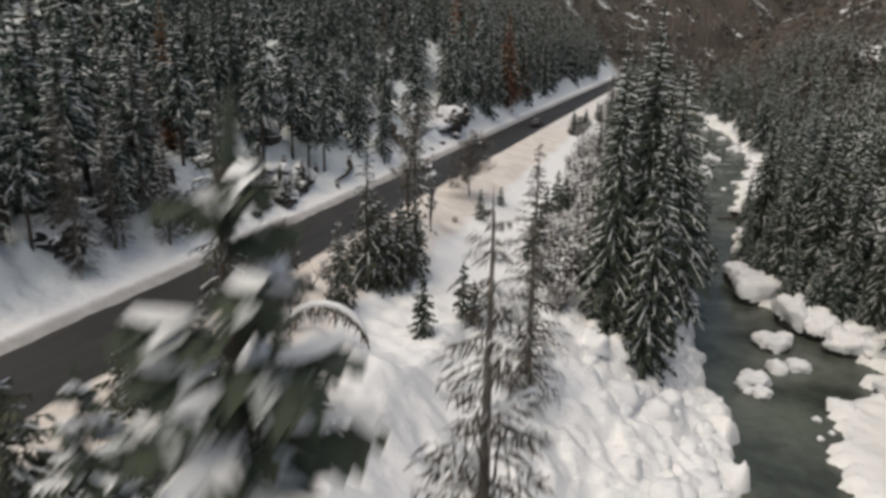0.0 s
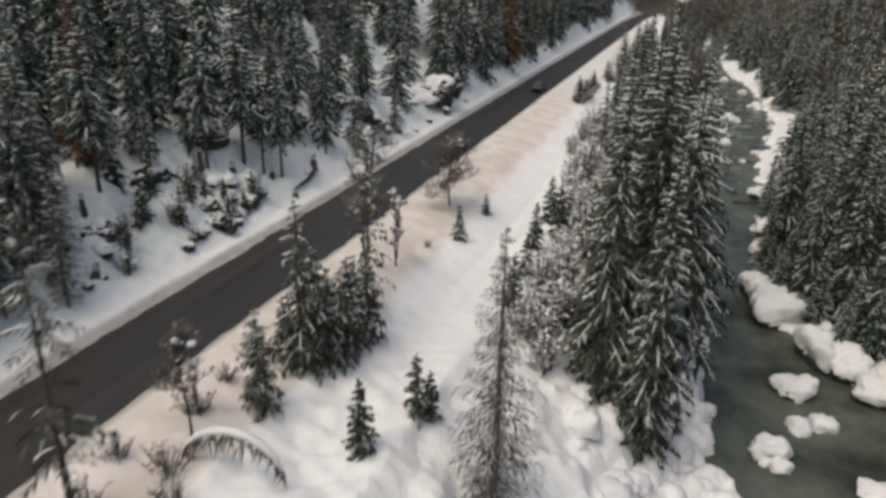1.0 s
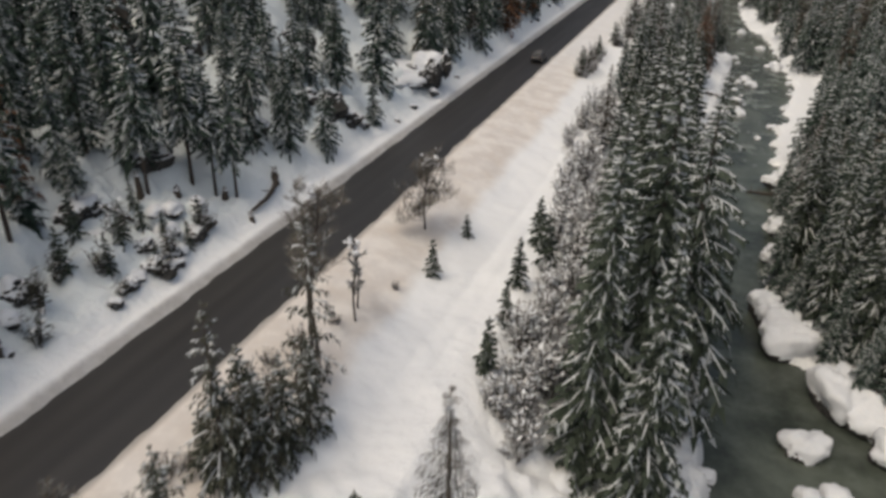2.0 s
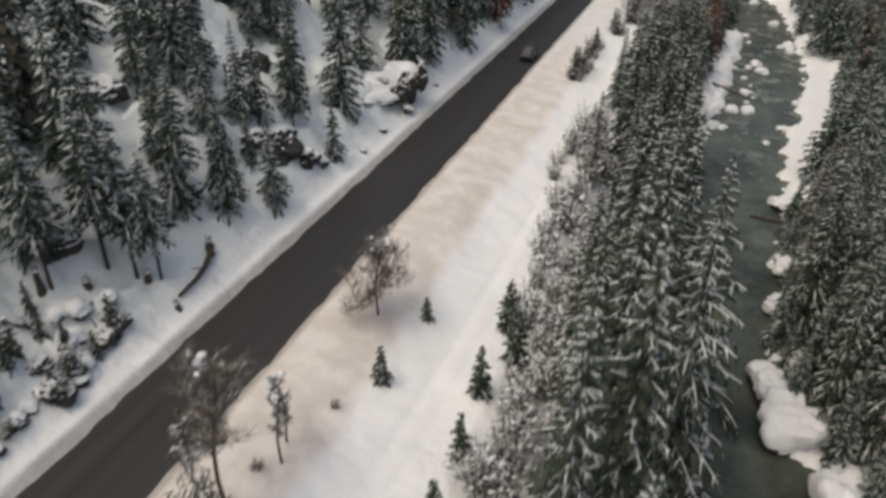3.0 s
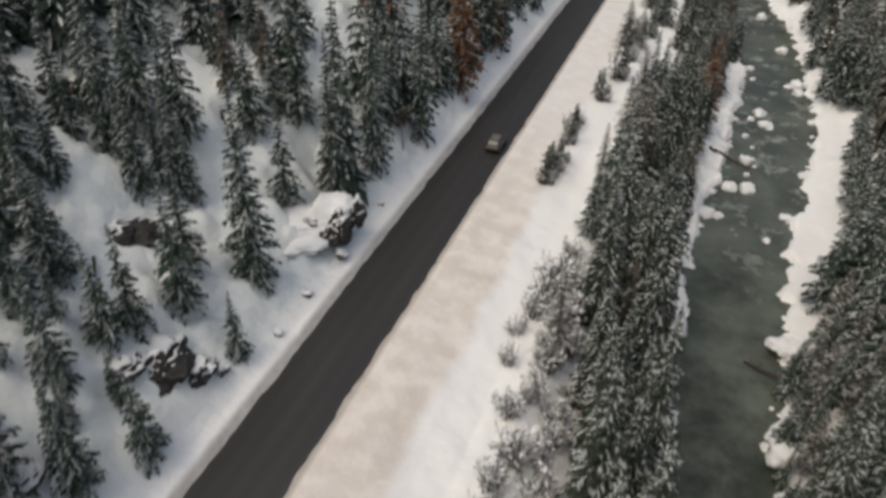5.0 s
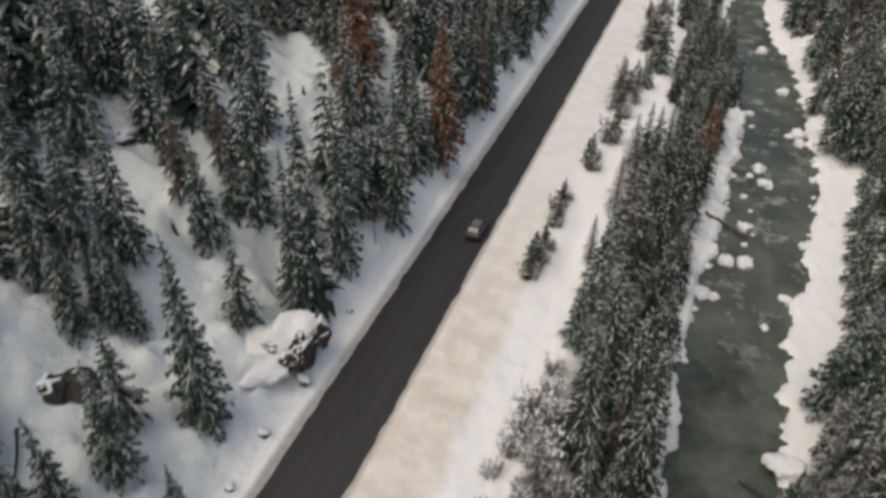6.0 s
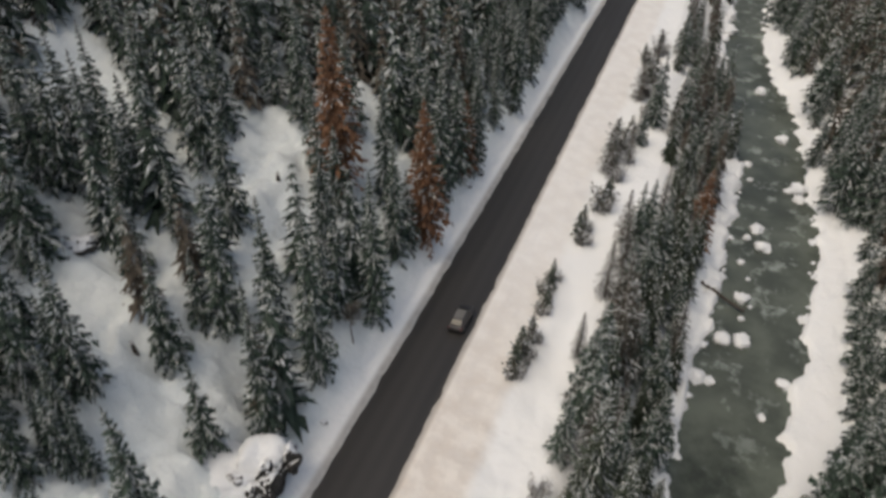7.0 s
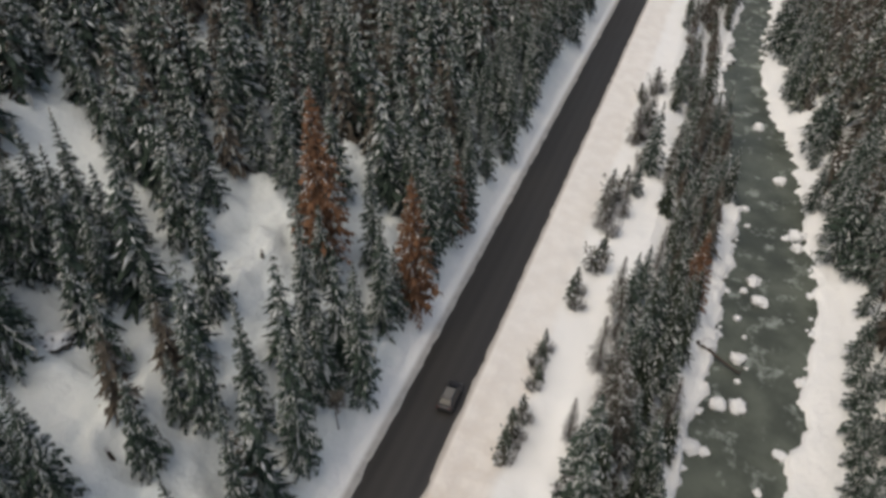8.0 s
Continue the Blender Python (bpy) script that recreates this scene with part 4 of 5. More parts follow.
for k, (x, y, size) in enumerate(((13.2, 109, 0.9), (14.0, 111.5, 1.1), (14.8, 116, 1.2), (15.6, 119.5, 1.1), (13.6, 105, 0.8), (15.2, 99.5, 0.9), (16.4, 83, 0.9), (16.8, 86, 1.0), (16.2, 89.5, 0.9), (18.4, 74, 1.0), (19.2, 70.5, 1.1),
                                  (18.6, 64.2, 1.1), (19.6, 66.5, 1.0), (18.4, 58, 0.8), (14.4, 113.8, 1.0), (15.2, 122, 1.0), (16, 165, 1.0), (12.8, 178, 0.9), (13.2, 196, 1.0), (15.9, 92.5, 1.1), (16.8, 95.5, 1.2), (16.4, 102, 1.1), (16.8, 106, 1.2), (17, 111, 1.2), (17.2, 115, 1.2), (17.6, 80, 1.2), (19.4, 61, 1.1), (20.4, 58, 1.0), (16.9, 127, 1.0), (16.4, 133, 1.0))):
    bush(FROST[k % 3], x, y, k * 61, size * 1.2)
for k in range(30):
    y = 84 + 1.15 * k
    bush(FROST[k % 3], float(np.interp(y, RIVER_Y, STRIP_EDGE)) + 0.6 + 3.4 * float(cells(k, 5, 4)), y, k * 67, 0.9 + 0.5 * float(cells(k, 9, 2)))
for k in range(44):
    y = 56 + 0.85 * k
    bush(FROST[(k * 2) % 3], 18.8 + 2.4 * float(cells(k, 3, 1)), y, k * 97, 0.85 + 0.5 * float(cells(k, 7, 2)))


for k, (x, y, size) in enumerate(((-5.6, 58.6, 0.6), (-6.2, 60.6, 0.55), (-6.6, 64.9, 0.5), (-7.6, 55.8, 0.6), (-8.9, 53.5, 0.55), (-8.6, 58.6, 0.5), (-5.8, 55.2, 0.4), (-8.2, 51, 0.6), (-6.8, 49.2, 0.5))):
    bush(EVERGREEN[k % 3], x, y, k * 71, size * 1.7)


for k, (x, y, size) in enumerate(((6.0, 53.5, 1.0), (6.8, 56.0, 1.1), (6.2, 48.6, 1.0), (7.2, 51.4, 1.1), (6.6, 45, 0.9), (6.2, 41.4, 0.8), (5.6, 34, 1.0), (9.2, 33, 1.1), (6.6, 31, 1.2), (7.6, 54.6, 1.3), (5.4, 51.8, 1.1), (8.4, 52.6, 1.3), (7.2, 48.2, 1.3), (8.8, 54.2, 1.2), (6.2, 44, 1.1), (6.6, 38.6, 1.3), (7.8, 34.6, 1.3), (8.6, 66.0, 0.5), (6.4, 63.6, 0.5), (7.2, 59.4, 0.6))):
    bush(BRUSH[k % 2], x, y, k * 53, size)


def bent_sapling(x, y, span_, rise, turn):
    """Young tree bowed to the ground under its load of snow."""
    root = tagged(new("bent_sapling"), "young tree bowed into an arch under snow", "tree")
    wood, load, leaf = Soup(), Soup(), Soup()
    r = random.Random(2)
    pts = [Vector((-span_ / 2 * math.cos(a), 0, rise * math.sin(a) - 0.15)) for a in (math.pi * k / 10 for k in range(11))]
    tube(wood, pts, [0.09 - 0.006 * k for k in range(11)], 6)
    tube(load, [p + Vector((0, 0, 0.12)) for p in pts[2:10]], [0.10, 0.17, 0.2, 0.21, 0.2, 0.2, 0.16, 0.08], 6)
    for _ in range(230):
        k = r.uniform(1.2, 9.4)
        at = pts[int(k)].lerp(pts[int(k) + 1], k % 1) + Vector((0, r.uniform(-0.15, 0.15), 0))
        way = Vector((r.uniform(-0.5, 0.5), r.uniform(-0.7, 0.7), -1)).normalized()
        spray(leaf, at, way, 0.1, r.uniform(0.25, 1.3) * (0.5 + 0.5 * math.sin(math.pi * k / 10)), 0.035, Vector((1, 0, 0)))
    link_mesh("stem", wood.v, wood.f, BARK, root, True)
    link_mesh("foliage", leaf.v, leaf.f, TWIGS, root)["kind"] = "stuff"
    link_mesh("snow_load", load.v, load.f, SNOW, root, True, "roll of snow along the arch")
    root.matrix_basis = pose(x, y, gh(x, y) - 0.1, 0, 0, turn)
    return root


bent_sapling(10.2, 36.0, 5.2, 2.5, 8)


# ---- rocks, stumps, logs ----
def lump_mesh(size, squash, seed, rough, cut=None, subdiv=3, smooth=True):
    bm = bmesh.new()
    bmesh.ops.create_icosphere(bm, subdivisions=subdiv, radius=1.0)
    shift = Vector((seed * 3.7, seed * 1.3, seed * 0.7))
    for v in bm.verts:
        n = noise.fractal(v.co * 1.4 + shift, 1.0, 2.0, 3)
        v.co = v.co * (1 + rough * n)
        v.co = Vector((v.co.x * size[0], v.co.y * size[1], v.co.z * size[2] * squash))
    if cut is not None:
        ragged = 0.45 * size[2] * rough
        gone = [f for f in bm.faces if f.calc_center_median().z + ragged * noise.fractal(f.calc_center_median() * (2.6 / size[0]) + shift * 2, 1.0, 2.0, 3) < cut]
        bmesh.ops.delete(bm, geom=gone, context="FACES")
    for f in bm.faces:
        f.smooth = smooth
    return bm


def snow_boulder(x, y, size, seed, label, group, z=None, cover=-0.3, turn=None, shape=(1.0, 0.9, 0.75), craggy=0.4, name="boulder"):
    """Dark stone under a coat of snow that follows its shape down to the level cover."""
    root = tagged(new(name), label, "boulder", group)
    sub = 4 if size > 1.25 else 3 if size > 0.6 else 2
    part("stone", lump_mesh([size * v for v in shape], 1.0, seed, craggy, None, sub, smooth=False), ROCK, root)
    ob = part("snow_cap", lump_mesh([size * v * 1.09 for v in shape], 1.0, seed, craggy, cover * size * shape[2], sub), SNOW, root, "rounded coat of snow")
    ob.location = (0, 0, size * 0.09)
    root.matrix_basis = pose(x, y, (gh(x, y) if z is None else z), 0, 0, seed * 57 if turn is None else turn)
    return root


STONES = "snow-capped stones in the river"
for k, (x, y, s) in enumerate(((36.3, 62.8, 1.35), (36.9, 61.6, 0.8), (40.8, 58.5, 0.32), (40.6, 55.4, 0.26), (38.7, 67.0, 0.95), (40.5, 67.9, 1.0), (38.0, 219.8, 1.1), (40.6, 202.5, 1.25), (40.8, 199.4, 0.9), (39.2, 201.6, 0.7), (34.4, 188.0, 1.0), (35.5, 183.4, 1.0), (33.2, 185.2, 0.6),
                               (32.6, 178.5, 0.6), (33.0, 169.9, 1.0), (33.3, 165.6, 0.45), (31.1, 160.5, 1.05), (33.45, 160.9, 1.1), (38.8, 154.9, 0.85), (30.1, 152.3, 0.65), (32.4, 208.4, 0.7), (32.9, 203.2, 0.5), (33.8, 174.8, 0.35), (36.4, 148.6, 0.5), (27.9, 149.1, 0.45), (28.5, 152.2, 1.1),
                               (33.6, 240.2, 1.1), (36.2, 183.0, 0.6), (35.2, 188.7, 0.5), (41.9, 203.4, 0.8), (33.9, 170.6, 0.5), (34.3, 168.6, 0.3))):
    snow_boulder(x, y, s, k + 1, "rounded snow-capped stone standing in the river", STONES, float(water_z(y)) + 0.12 * s, -0.28, name="river_stone")
r = random.Random(31)
for k in range(64):
    y = r.choice((58, 66, 103, 118, 133, 146, 158, 164, 172, 180, 186, 192, 199, 206, 214, 226, 240, 255, 268, 284)) + r.gauss(0, 1.8)
    left = r.random() < 0.62
    e = np.interp(y, RIVER_Y, RIVER_LEFT if left else RIVER_RIGHT)
    x = float(e) + (r.uniform(-0.5, 0.6) if left else r.uniform(-0.7, 0.5))
    snow_boulder(x, y, 0.22 + 0.5 * r.random() ** 2, 40 + k, "small snow-covered stone at the river's edge", "snowy stones along the banks", float(water_z(y)) + 0.12, -0.3, name="bank_stone")
BLOCKS = "snowy rocks on the banks and slope"


def bank_block(x, y, z, half, seed, turn, label, cover=0.0):
    """Squarish block of rock, undercut and dark below a thick level cap of snow."""
    root = tagged(new("boulder"), label, "boulder", BLOCKS)
    shift = Vector((seed * 1.9, seed * 3.1, seed * 0.7))
    stone, cap = bmesh.new(), bmesh.new()
    for bm, grow, rough in ((stone, 0.93, 0.34), (cap, 1.0, 0.32)):
        bmesh.ops.create_icosphere(bm, subdivisions=4, radius=1.0)
        for v in bm.verts:
            c = v.co / sum(abs(a) ** 3.4 for a in v.co) ** (1 / 3.4)
            n = rough * noise.fractal(v.co * 1.1 + shift, 1.0, 2.0, 2) + 0.45 * rough * noise.fractal(v.co * 2.8 + shift, 1.0, 2.0, 3) + 0.12 * rough * noise.cell(v.co * 1.7 + shift)
            under = 1.0 - 0.22 * max(0.0, 0.15 - c.z)
            v.co = Vector((c.x * half[0] * under, c.y * half[1] * under, c.z * half[2])) * grow * (1 + n)
    gone = [f for f in cap.faces if f.calc_center_median().z + 0.4 * noise.fractal(f.calc_center_median() * 0.9 + shift, 1.0, 2.0, 3) < cover * half[2] + 0.5 * max(0.0, -f.calc_center_median().x / half[0] - 0.35)]
    bmesh.ops.delete(cap, geom=gone, context="FACES")
    for f in cap.faces:
        f.smooth = True
    part("stone", stone, ROCK, root)
    part("snow_cap", cap, SNOW, root, "deep rounded cap of snow").location = (0, 0, 0.12)
    root.matrix_basis = pose(x, y, z, 0, 0, turn)


BIG = "large boulder under a deep rounded snow cap on the river bank"
BEND_ROCKS = ((37.9, 85.9, -10.9, 2.3, 1.9, 1.9, 10), (37.5, 88.6, -10.8, 1.5, 2.4, 1.8, 25), (36.2, 91.4, -10.8, 1.4, 1.3, 1.6, 20), (39.8, 86.6, -10.9, 2.0, 1.5, 1.6, -10), (41.5, 78.9, -10.9, 1.8, 2.6, 2.2, 15), (43.4, 76.6, -10.9, 1.6, 1.5, 1.6, -20), (44.9, 73.4, -11.1, 1.9, 1.7, 1.4, 0), (47.4, 73.0, -11.1, 1.6, 1.6, 1.3, 20), (46.0, 75.6, -10.9, 1.6, 1.4, 1.5, 50), (49.6, 71.8, -11.0, 1.5, 1.4, 1.2, 0), (41.6, 81.9, -11.0, 1.2, 1.3, 1.3, 30))
BANK_ROCKS = ((48.0, 64, -11.2, 1.9, 2.2, 1.0, 20), (42.8, 60.4, -11.5, 1.0, 0.9, 0.8, 0), (27.0, 111.5, -10.6, 1.6, 1.5, 1.1, 0), (26.6, 118, -10.2, 1.1, 1.0, 0.8, 0), (38.6, 127, -10.6, 1.6, 1.5, 1.1, 30), (38.3, 112, -10.7, 1.3, 1.6, 1.1, 0), (38.8, 72.4, -11.5, 1.75, 1.4, 1.25, 35))
for k, (x, y, z, a, b, c, turn) in enumerate(BEND_ROCKS + BANK_ROCKS):
    bank_block(x, y, z, (a, b, c), k + 3, turn, BIG, -0.05 if c > 1.2 else -0.25)
for k, (x, y, s, z) in enumerate(((37.4, 104, 1.3, -10.7), (28.9, 170.5, 1.2, -10.4), (25.3, 272, 1.6, -9.8), (24.6, 283, 1.6, -9.6))):
    snow_boulder(x, y, s, k + 150, "boulder under a rounded snow cap on the river bank", BLOCKS, z, -0.42, None, (1.0, 0.9, 0.7), 0.42)
for k, (x, y, s) in enumerate(((-7.9, 62.4, 0.9), (-7.3, 60.9, 0.8), (-8.6, 64.2, 0.8), (-6.3, 61.7, 0.6), (-8.4, 60.0, 0.7), (-9.4, 63.2, 0.7), (-7.8, 66.0, 0.6), (-6.4, 57.4, 0.6), (-10.4, 58.6, 0.8), (-9.9, 50.4, 0.9), (-8.2, 48.8, 0.7))):
    snow_boulder(x, y, s, k + 480, "snow-buried stone with a dark edge on the slope", BLOCKS, gh(x, y), -0.15, None, (1.0, 0.9, 0.7), 0.4)
r = random.Random(17)
for k in range(58):
    y = r.uniform(40, 70)
    e = float(np.interp(y, RIVER_Y, RIVER_LEFT))
    x = e - 1.3 - 9.5 * r.random() ** 1.4
    s = r.uniform(0.55, 1.2)
    snow_boulder(x, y, s, k + 400, "smooth hummock of snow over a buried stone on the bank", "snow hummocks on the river bank", gh(x, y) - 0.2 * s, -0.85, None, (1.0, 0.9, r.uniform(0.7, 0.95)), 0.42, "snow_hummock")


def crag(x, y, size, seed, label, shape=(1.0, 1.2, 0.85), up=0.0, turn=0.0, snowy=0.0):
    """Broken rock with ledges; snow lies wherever the stone faces the sky or the hillside."""
    root = tagged(new("crag"), label, "rock", BLOCKS)
    bm = bmesh.new()
    bmesh.ops.create_icosphere(bm, subdivisions=4, radius=1.0)
    shift = Vector((seed * 2.3, seed * 0.9, seed * 1.7))
    for v in bm.verts:
        n = 0.32 * noise.fractal(v.co * 1.3 + shift, 1.0, 2.0, 3) + 0.20 * noise.cell(v.co * 1.6 + shift) + 0.05 * noise.cell(v.co * 3.3 - shift)
        v.co = Vector([c * (0.9 + n) * a * size for c, a in zip(v.co, shape)])
    bm.normal_update()
    stone = bm.copy()
    bare = []
    for f in bm.faces:
        c, n = f.calc_center_median() / size, f.normal
        if n.z * 0.95 - n.x * 0.4 + n.y * 0.3 + 0.6 * noise.fractal(c * 0.8 - shift, 1.0, 2.0, 2) + 0.5 * c.z + snowy < 0.25:
            bare.append(f)
    bmesh.ops.delete(bm, geom=bare, context="FACES")
    bmesh.ops.smooth_vert(bm, verts=bm.verts[:], factor=0.5, use_axis_x=True, use_axis_y=True, use_axis_z=True)
    for v in bm.verts:
        v.co += Vector((0, 0, 0.10 + 0.05 * size))
    bmesh.ops.solidify(bm, geom=bm.faces[:], thickness=0.1)
    for f in bm.faces:
        f.smooth = True
    part("stone", stone, ROCK, root)
    part("snow_cap", bm, SNOW, root, "snow lying on the ledges")
    root.matrix_basis = pose(x, y, gh(x, y) + up, 0, 0, turn)
    return root


FACE = "dark rock face half buried in snow above the road"
for k, (x, y, s, snowy) in enumerate(((-29.5, 105.9, 2.1, -0.4), (-8.9, 89.6, 2.0, -0.6), (-7.0, 91.2, 1.1, -0.35), (-9.8, 87.2, 1.2, -0.3), (-9.3, 77.4, 1.0, 0.0), (-18.6, 80.5, 1.5, 0.1), (-12.6, 59.5, 1.5, 0.0), (-28.4, 120.4, 1.2, 0.2),
                                      (-8.6, 36.0, 1.8, -0.1), (-10.6, 43, 1.3, 0.1), (-11.2, 72.6, 1.4, 0.0), (-12.2, 66.5, 1.3, 0.0), (-9.8, 50.6, 1.2, 0.0), (-6.4, 92.8, 0.55, 0.1))):
    crag(x, y, s, k * 3 + 11, FACE, (1.0, 1.3, 0.85), 0.1, (k * 37) % 50 - 25, snowy)
for k, (x, y, s) in enumerate(((-6.0, 59.0, 0.95), (-7.4, 59.6, 0.6), (-6.6, 64.1, 0.75), (-6.1, 56.2, 0.6), (-5.7, 54.3, 0.45), (-6.7, 65.2, 0.45), (-6.1, 60.9, 0.5))):
    crag(x, y, s, k * 5 + 31, "dark broken rock showing through the snow of the bank", (1.3, 1.0, 0.8), 0.15, k * 50, -0.35)
crag(-17.6, 97.2, 2.2, 11, FACE, (1.35, 1.0, 0.75), -0.5, 30, -0.9)
CROWN = "snow-crowned crag of broken dark rock beside the road"
for x, y, z, size, seed, shape, turn, snowy in ((-5.7, 112.2, 3.4, 1.5, 5, (0.8, 1.4, 1.25), 15, -0.45), (-8.4, 110.9, 3.9, 0.8, 8, (1.3, 0.7, 0.9), -15, -0.5), (-6.7, 110.6, 2.9, 1.05, 12, (1.2, 0.9, 1.0), 0, -0.45), (-4.9, 114.3, 3.9, 1.05, 15, (0.75, 1.1, 1.5), 10, -0.45), (-5.2, 110.8, 1.3, 0.6, 21, (1.0, 1.3, 0.8), 40, 0.2)):
    crag(x, y, size, seed, CROWN, shape, z - gh(x, y), turn, snowy)
for x, y, z, half, seed, turn in ((-7.3, 113.5, 3.9, (1.8, 1.5, 1.3), 61, 25), (-10.0, 111.6, 3.2, (3.0, 2.6, 1.1), 62, 10), (-8.4, 109.6, 2.6, (2.2, 1.9, 0.8), 63, 40)):
    bank_block(x, y, z, half, seed, turn, "smooth deep slab of snow over a rock above the road", 0.1 if seed == 61 else -0.7)
for k, (x, y) in enumerate(((-6.2, 172), (-6.8, 174.5), (-5.7, 169), (-7.5, 178), (-5.9, 165), (-6.6, 182), (-5.6, 121), (-5.2, 99), (-5.5, 104.5), (-6.4, 45.5), (-7.2, 47.5), (-5.6, 60.5))):
    snow_boulder(x, y, 0.35 + 0.1 * (k % 3), k + 200, "small dark stone poking out of the snow", "dark stones beside the road", gh(x, y) + 0.1, 0.4)


def log(x, y, z, x2, y2, z2, radius, label, snow=True, bend=0.1, name="log"):
    root = tagged(new(name), label, "log")
    a, b = Vector((0, 0, 0)), Vector((x2 - x, y2 - y, z2 - z))
    wood, load = Soup(), Soup()
    pts = [a.lerp(b, t) + Vector((bend * math.sin(3.1 * t), 0.6 * bend * math.sin(5 * t + 1), 0.05 * math.sin(9 * t))) for t in (0, 0.2, 0.4, 0.6, 0.8, 1)]
    tube(wood, pts, [radius * (1 - 0.1 * k) for k in range(6)], 8)
    rr = random.Random(int(x * 10))
    for k in range(5):
        d = Vector((rr.uniform(-1, 1), rr.uniform(-1, 1), rr.uniform(0.1, 1)))
        p = pts[k].lerp(pts[k + 1], rr.random())
        tube(wood, [p, p + d * radius * 2, p + d * radius * 3.5 + Vector((0, 0, 0.05))], [radius * 0.25, radius * 0.18, radius * 0.08], 4)
    link_mesh("trunk", wood.v, wood.f, BARK, root, True)
    if snow:
        tube(load, [p + Vector((0, 0, radius * 0.8)) for p in pts[:5]], [radius * 0.6, radius * 0.85, radius * 0.8, radius * 0.7, radius * 0.4], 7)
        link_mesh("snow_load", load.v, load.f, SNOW, root, True, "roll of snow on the log")
    root.location = (x, y, z)
    return root


log(27.4, 170.2, -9.9, 33.5, 166.8, -10.6, 0.3, "fallen dark trunk reaching from the bank into the river", False)
log(40.2, 120.6, -9.6, 34.6, 124.3, -11.3, 0.28, "dark fallen trunk dipping into the river", False)
log(-11.7, 60.6, gh(-11.7, 60.6) + 0.35, -9.9, 61.6, gh(-9.9, 61.6) + 0.3, 0.22, "dark broken log lying on the snowy slope")
log(-7.2, 63.6, gh(-7.2, 63.6) + 0.3, -6.2, 66.0, gh(-6.2, 66) + 0.3, 0.26, "dark bent log lying in the snow of the bank", False, 0.5)
log(-6.7, 75.2, gh(-6.7, 75.2) + 0.2, -5.6, 70.0, gh(-5.6, 70) + 0.2, 0.25, "dark broken trunk lying along the snowy bank", False, 0.6)
log(-16.0, 92.5, gh(-16, 92.5) + 0.6, -14.2, 90.0, gh(-14.2, 90) + 0.3, 0.14, "thin dark fallen stem on the snow", False)


def stump(x, y, height, radius, lean, label):
    root = tagged(new("stump"), label, "stump", "stumps on the snowy bank")
    wood, r = Soup(), random.Random(int(x * 100))
    tube(wood, [Vector((0, 0, -0.4)), Vector((lean * 0.2, 0.03, height * 0.25)), Vector((lean * 0.6, 0, height * 0.65)), Vector((lean, 0.05, height))], [radius * 1.5, radius * 1.05, radius * 0.85, radius * 0.8], 7)
    for k in range(5):
        a = k * 1.3 + r.random()
        p = Vector((lean + radius * 0.6 * math.cos(a), 0.05 + radius * 0.6 * math.sin(a), height - 0.05))
        tube(wood, [p, p + Vector((r.uniform(-0.06, 0.06), r.uniform(-0.06, 0.06), r.uniform(0.15, 0.5)))], [radius * 0.3, 0.02], 4)
    link_mesh("trunk", wood.v, wood.f, BARK, root, True)
    part("snow_cap", lump_mesh((radius * 0.9, radius * 1.0, radius * 0.9), 0.6, x, 0.6, -0.05, 2), SNOW, root).location = (lean, 0.05, height)
    root.matrix_basis = pose(x, y, gh(x, y), 0, 0, x * 40)
    return root


for x, y, h, rad, ln in ((-11.3, 64.1, 1.7, 0.24, 0.1), (-9.7, 66.2, 0.5, 0.3, 0.0), (-8.1, 69.9, 0.6, 0.25, 0.1), (-6.6, 75.0, 0.8, 0.3, 0.2), (-5.2, 69.2, 0.5, 0.22, 0.1), (-9.3, 53.7, 0.9, 0.2, 0.2), (-20, 140, 0.9, 0.2, 0.0), (-19.5, 114.8, 1.6, 0.2, 0.3), (-7.2, 46.9, 0.7, 0.28, 0.2), (-7.8, 44.2, 0.6, 0.3, 0.1), (-11.2, 50.8, 1.0, 0.2, 0.1), (-9.6, 47.2, 0.8, 0.26, 0.1)):
    stump(x, y, h, rad, ln, "dark broken stump sticking out of the snow")
stand_all(YOUNG, ((-9.3, 61.6, 2.6), (-8.0, 58.0, 2.4), (-9.0, 59.4, 2.8), (-7.6, 61.8, 2.0), (-10.6, 62.4, 2.4), (-6.2, 62.6, 2.2), (-7.4, 56.1, 2.8), (-6.1, 59.0, 2.0), (-7.0, 65.0, 2.0), (-8.9, 53.8, 3.0), (-10.3, 56.5, 3.0)))


# ---- car ----
def box_part(name, parent, mat, rows, label=""):
    """Closed body lofted through cross-sections: rows of (y, half width, bottom, top, top half width)."""
    bm = bmesh.new()
    rings = []
    for y, w, z0, z1, tw in rows:
        zm = z0 + (z1 - z0) * 0.6
        rings.append([bm.verts.new(c) for c in ((-w * 0.94, y, z0), (w * 0.94, y, z0), (w, y, zm), (tw, y, z1), (-tw, y, z1), (-w, y, zm))])
    for a, b in zip(rings, rings[1:]):
        for i in range(6):
            bm.faces.new((a[i], a[(i + 1) % 6], b[(i + 1) % 6], b[i]))
    bm.faces.new(rings[0][::-1])
    bm.faces.new(rings[-1])
    bmesh.ops.recalc_face_normals(bm, faces=bm.faces[:])
    bmesh.ops.bevel(bm, geom=bm.edges[:], offset=0.035, segments=2, affect="EDGES", profile=0.6)
    for f in bm.faces:
        f.smooth = True
    return part(name, bm, mat, parent, label)


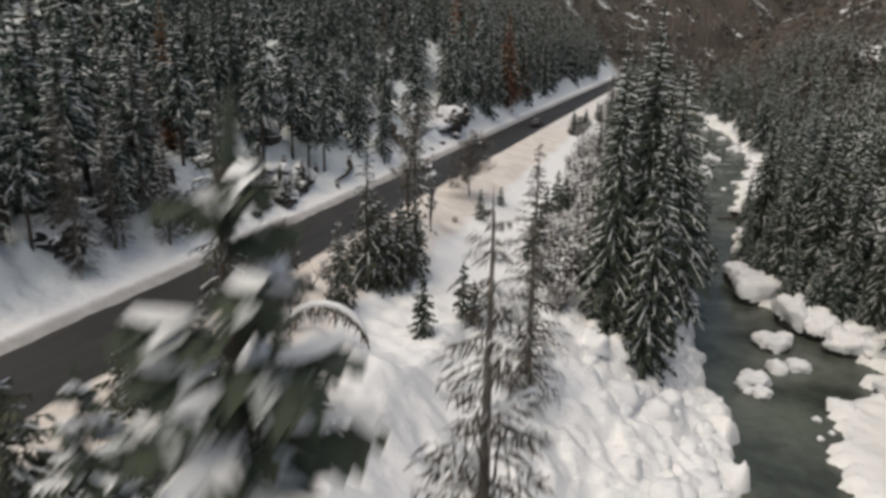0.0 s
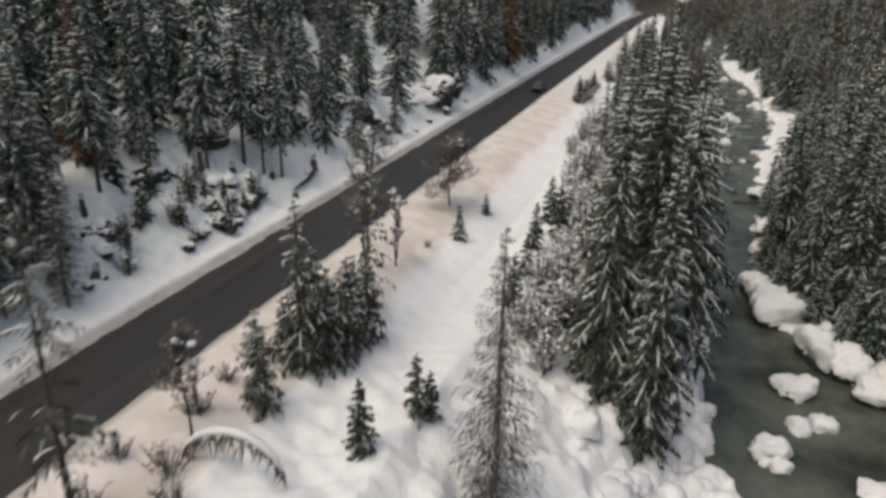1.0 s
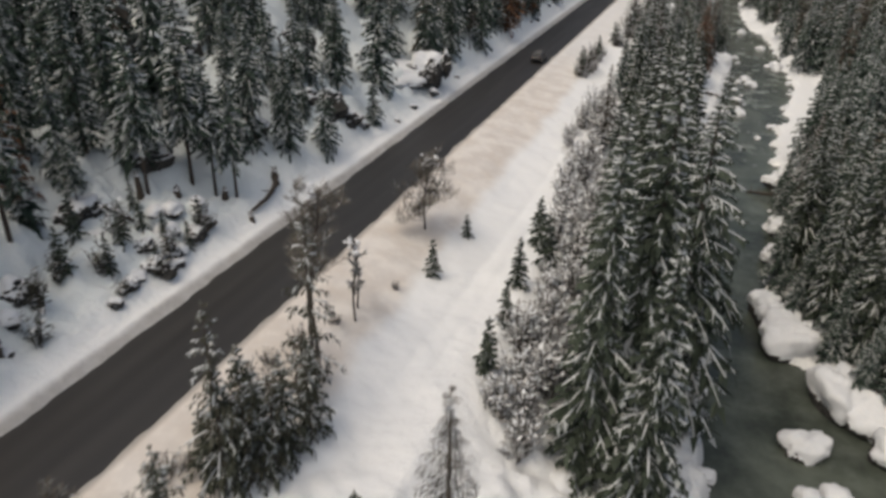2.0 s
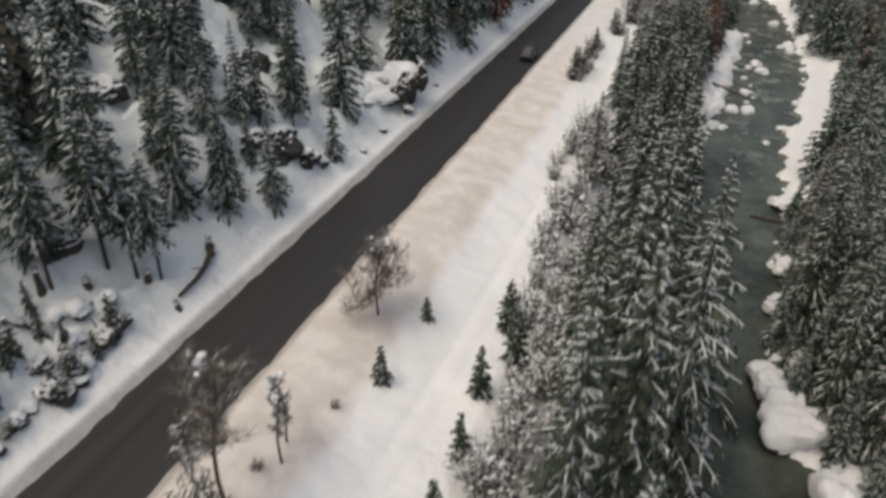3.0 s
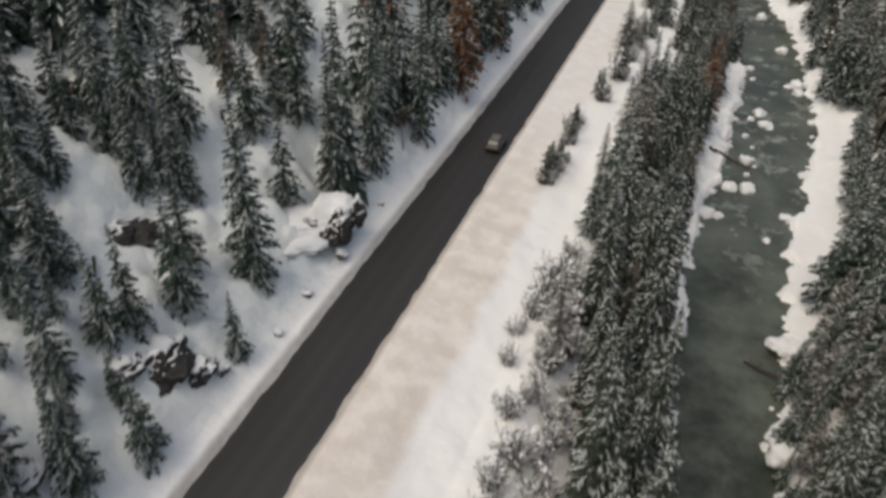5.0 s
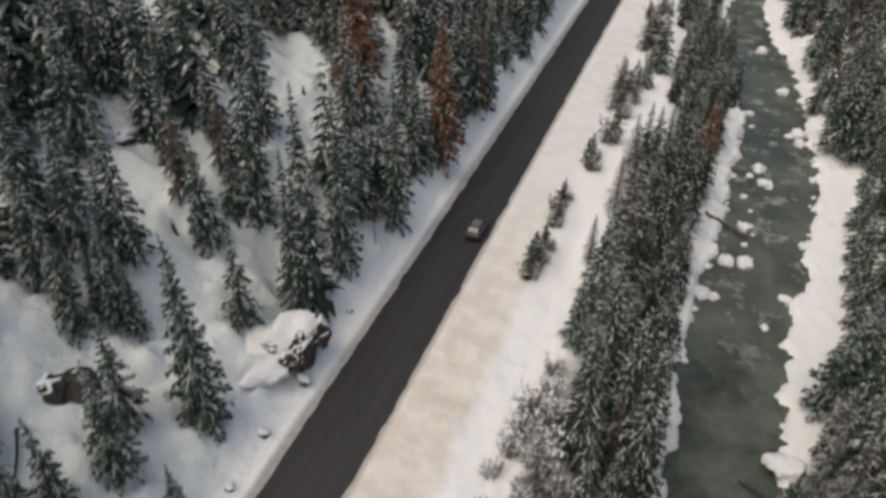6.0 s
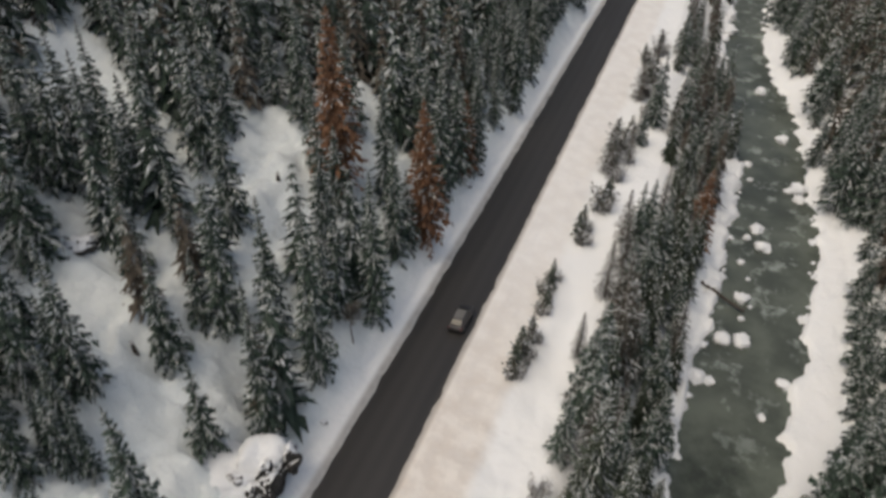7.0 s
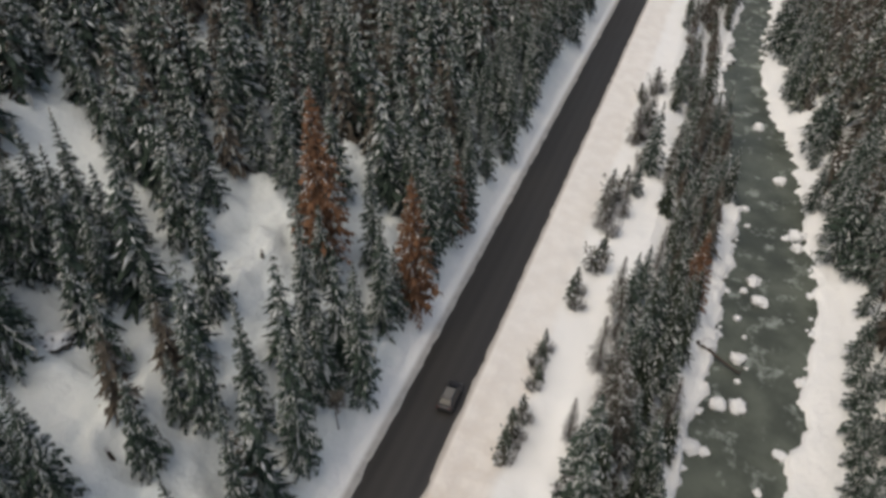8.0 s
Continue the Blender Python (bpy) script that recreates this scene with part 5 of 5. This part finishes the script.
def slab(name, parent, mat, corners, thick, label=""):
    """Thin plate over four corners, thickened along its normal."""
    c = [Vector(p) for p in corners]
    n = (c[1] - c[0]).cross(c[3] - c[0]).normalized() * thick
    bm = bmesh.new()
    v = [bm.verts.new(p) for p in c] + [bm.verts.new(p + n) for p in c]
    for f in ((0, 3, 2, 1), (4, 5, 6, 7), (0, 1, 5, 4), (1, 2, 6, 5), (2, 3, 7, 6), (3, 0, 4, 7)):
        bm.faces.new([v[i] for i in f])
    return part(name, bm, mat, parent, label)


def build_car(x, y):
    paint, glass = plain_material("dark_grey_paint", (0.045, 0.045, 0.05), 0.35, 0.3), plain_material("car_glass", (0.012, 0.014, 0.016), 0.08)
    rubber, alloy = plain_material("tyre_rubber", (0.015, 0.015, 0.015), 0.85), plain_material("alloy", (0.35, 0.35, 0.36), 0.35, 0.8)
    red, lamp = plain_material("tail_light_red", (0.25, 0.02, 0.015), 0.25), plain_material("headlight_glass", (0.6, 0.6, 0.6), 0.15)
    # Roof plate in a paler grey than the body paint.
    roof_grey = plain_material("pale_grey_roof", (0.16, 0.155, 0.15), 0.6)
    car = tagged(new("car"), "dark grey hatchback driving on the wet asphalt road", "car")
    box_part("body", car, paint, ((-2.12, 0.78, 0.38, 0.82, 0.70), (-1.95, 0.89, 0.26, 0.98, 0.80), (-0.6, 0.91, 0.22, 1.0, 0.82), (0.9, 0.91, 0.22, 0.98, 0.80), (1.9, 0.87, 0.26, 0.84, 0.70), (2.14, 0.74, 0.36, 0.66, 0.62)))
    box_part("cabin", car, paint, ((-1.75, 0.78, 0.92, 1.06, 0.66), (-1.25, 0.80, 0.92, 1.46, 0.60), (-0.2, 0.81, 0.92, 1.52, 0.62), (0.45, 0.80, 0.92, 1.47, 0.60), (1.2, 0.76, 0.90, 1.0, 0.66)))
    slab("roof", car, roof_grey, ((-0.52, -1.15, 1.485), (0.52, -1.15, 1.485), (0.54, 0.35, 1.515), (-0.54, 0.35, 1.515)), 0.02, "pale grey roof")
    slab("rear_window", car, glass, ((-0.58, -1.77, 1.08), (0.58, -1.77, 1.08), (0.54, -1.33, 1.44), (-0.54, -1.33, 1.44)), 0.015)
    slab("windscreen", car, glass, ((0.60, 1.18, 1.03), (-0.60, 1.18, 1.03), (-0.54, 0.52, 1.46), (0.54, 0.52, 1.46)), 0.015)
    for s in (-1, 1):
        for y0, y1 in ((-1.2, -0.3), (-0.22, 0.75)):
            c = ((s * 0.82, y0, 1.06), (s * 0.82, y1, 1.06), (s * 0.70, y1 - 0.1, 1.38), (s * 0.70, y0 + 0.1, 1.38))
            slab("side_window", car, glass, c if s > 0 else c[::-1], 0.015)
        slab("tail_light", car, red, ((s * 0.62 - 0.15, -2.10, 0.72), (s * 0.62 + 0.15, -2.06, 0.72), (s * 0.62 + 0.15, -2.00, 0.9), (s * 0.62 - 0.15, -2.04, 0.9)), 0.03)
        slab("headlight", car, lamp, ((s * 0.60 + 0.15, 2.06, 0.58), (s * 0.60 - 0.15, 2.12, 0.58), (s * 0.60 - 0.15, 2.02, 0.74), (s * 0.60 + 0.15, 1.96, 0.74)), 0.03)
        slab("mirror", car, paint, ((s * 0.84, 0.72, 1.0), (s * 1.0, 0.70, 1.0), (s * 1.0, 0.70, 1.12), (s * 0.84, 0.72, 1.12)), 0.08)
        for wy in (-1.32, 1.34):
            bm = bmesh.new()
            bmesh.ops.create_cone(bm, cap_ends=True, segments=20, radius1=0.32, radius2=0.32, depth=0.21, matrix=pose(s * 0.82, wy, 0.32, 0, 90, 0))
            bmesh.ops.bevel(bm, geom=[e for e in bm.edges if len(e.link_faces) == 2 and e.calc_face_angle() > 1], offset=0.04, segments=2, affect="EDGES")
            wheel = part("tyre", bm, rubber, car)
            bm = bmesh.new()
            bmesh.ops.create_cone(bm, cap_ends=True, segments=12, radius1=0.2, radius2=0.17, depth=0.04, matrix=pose(s * 0.93, wy, 0.32, 0, 90 * s, 0))
            part("rim", bm, alloy, wheel)
    bm = bmesh.new()
    bmesh.ops.create_cube(bm, size=1, matrix=pose(0, -2.13, 0.48) @ Matrix.Diagonal((1.5, 0.1, 0.2, 1)))
    bmesh.ops.bevel(bm, geom=bm.edges[:], offset=0.03, segments=2, affect="EDGES")
    part("bumper", bm, rubber, car)
    car.matrix_basis = pose(x, y, float(road_z(y)) + 0.045, 0, 0, 0)
    return car


build_car(1.6, 140.0)
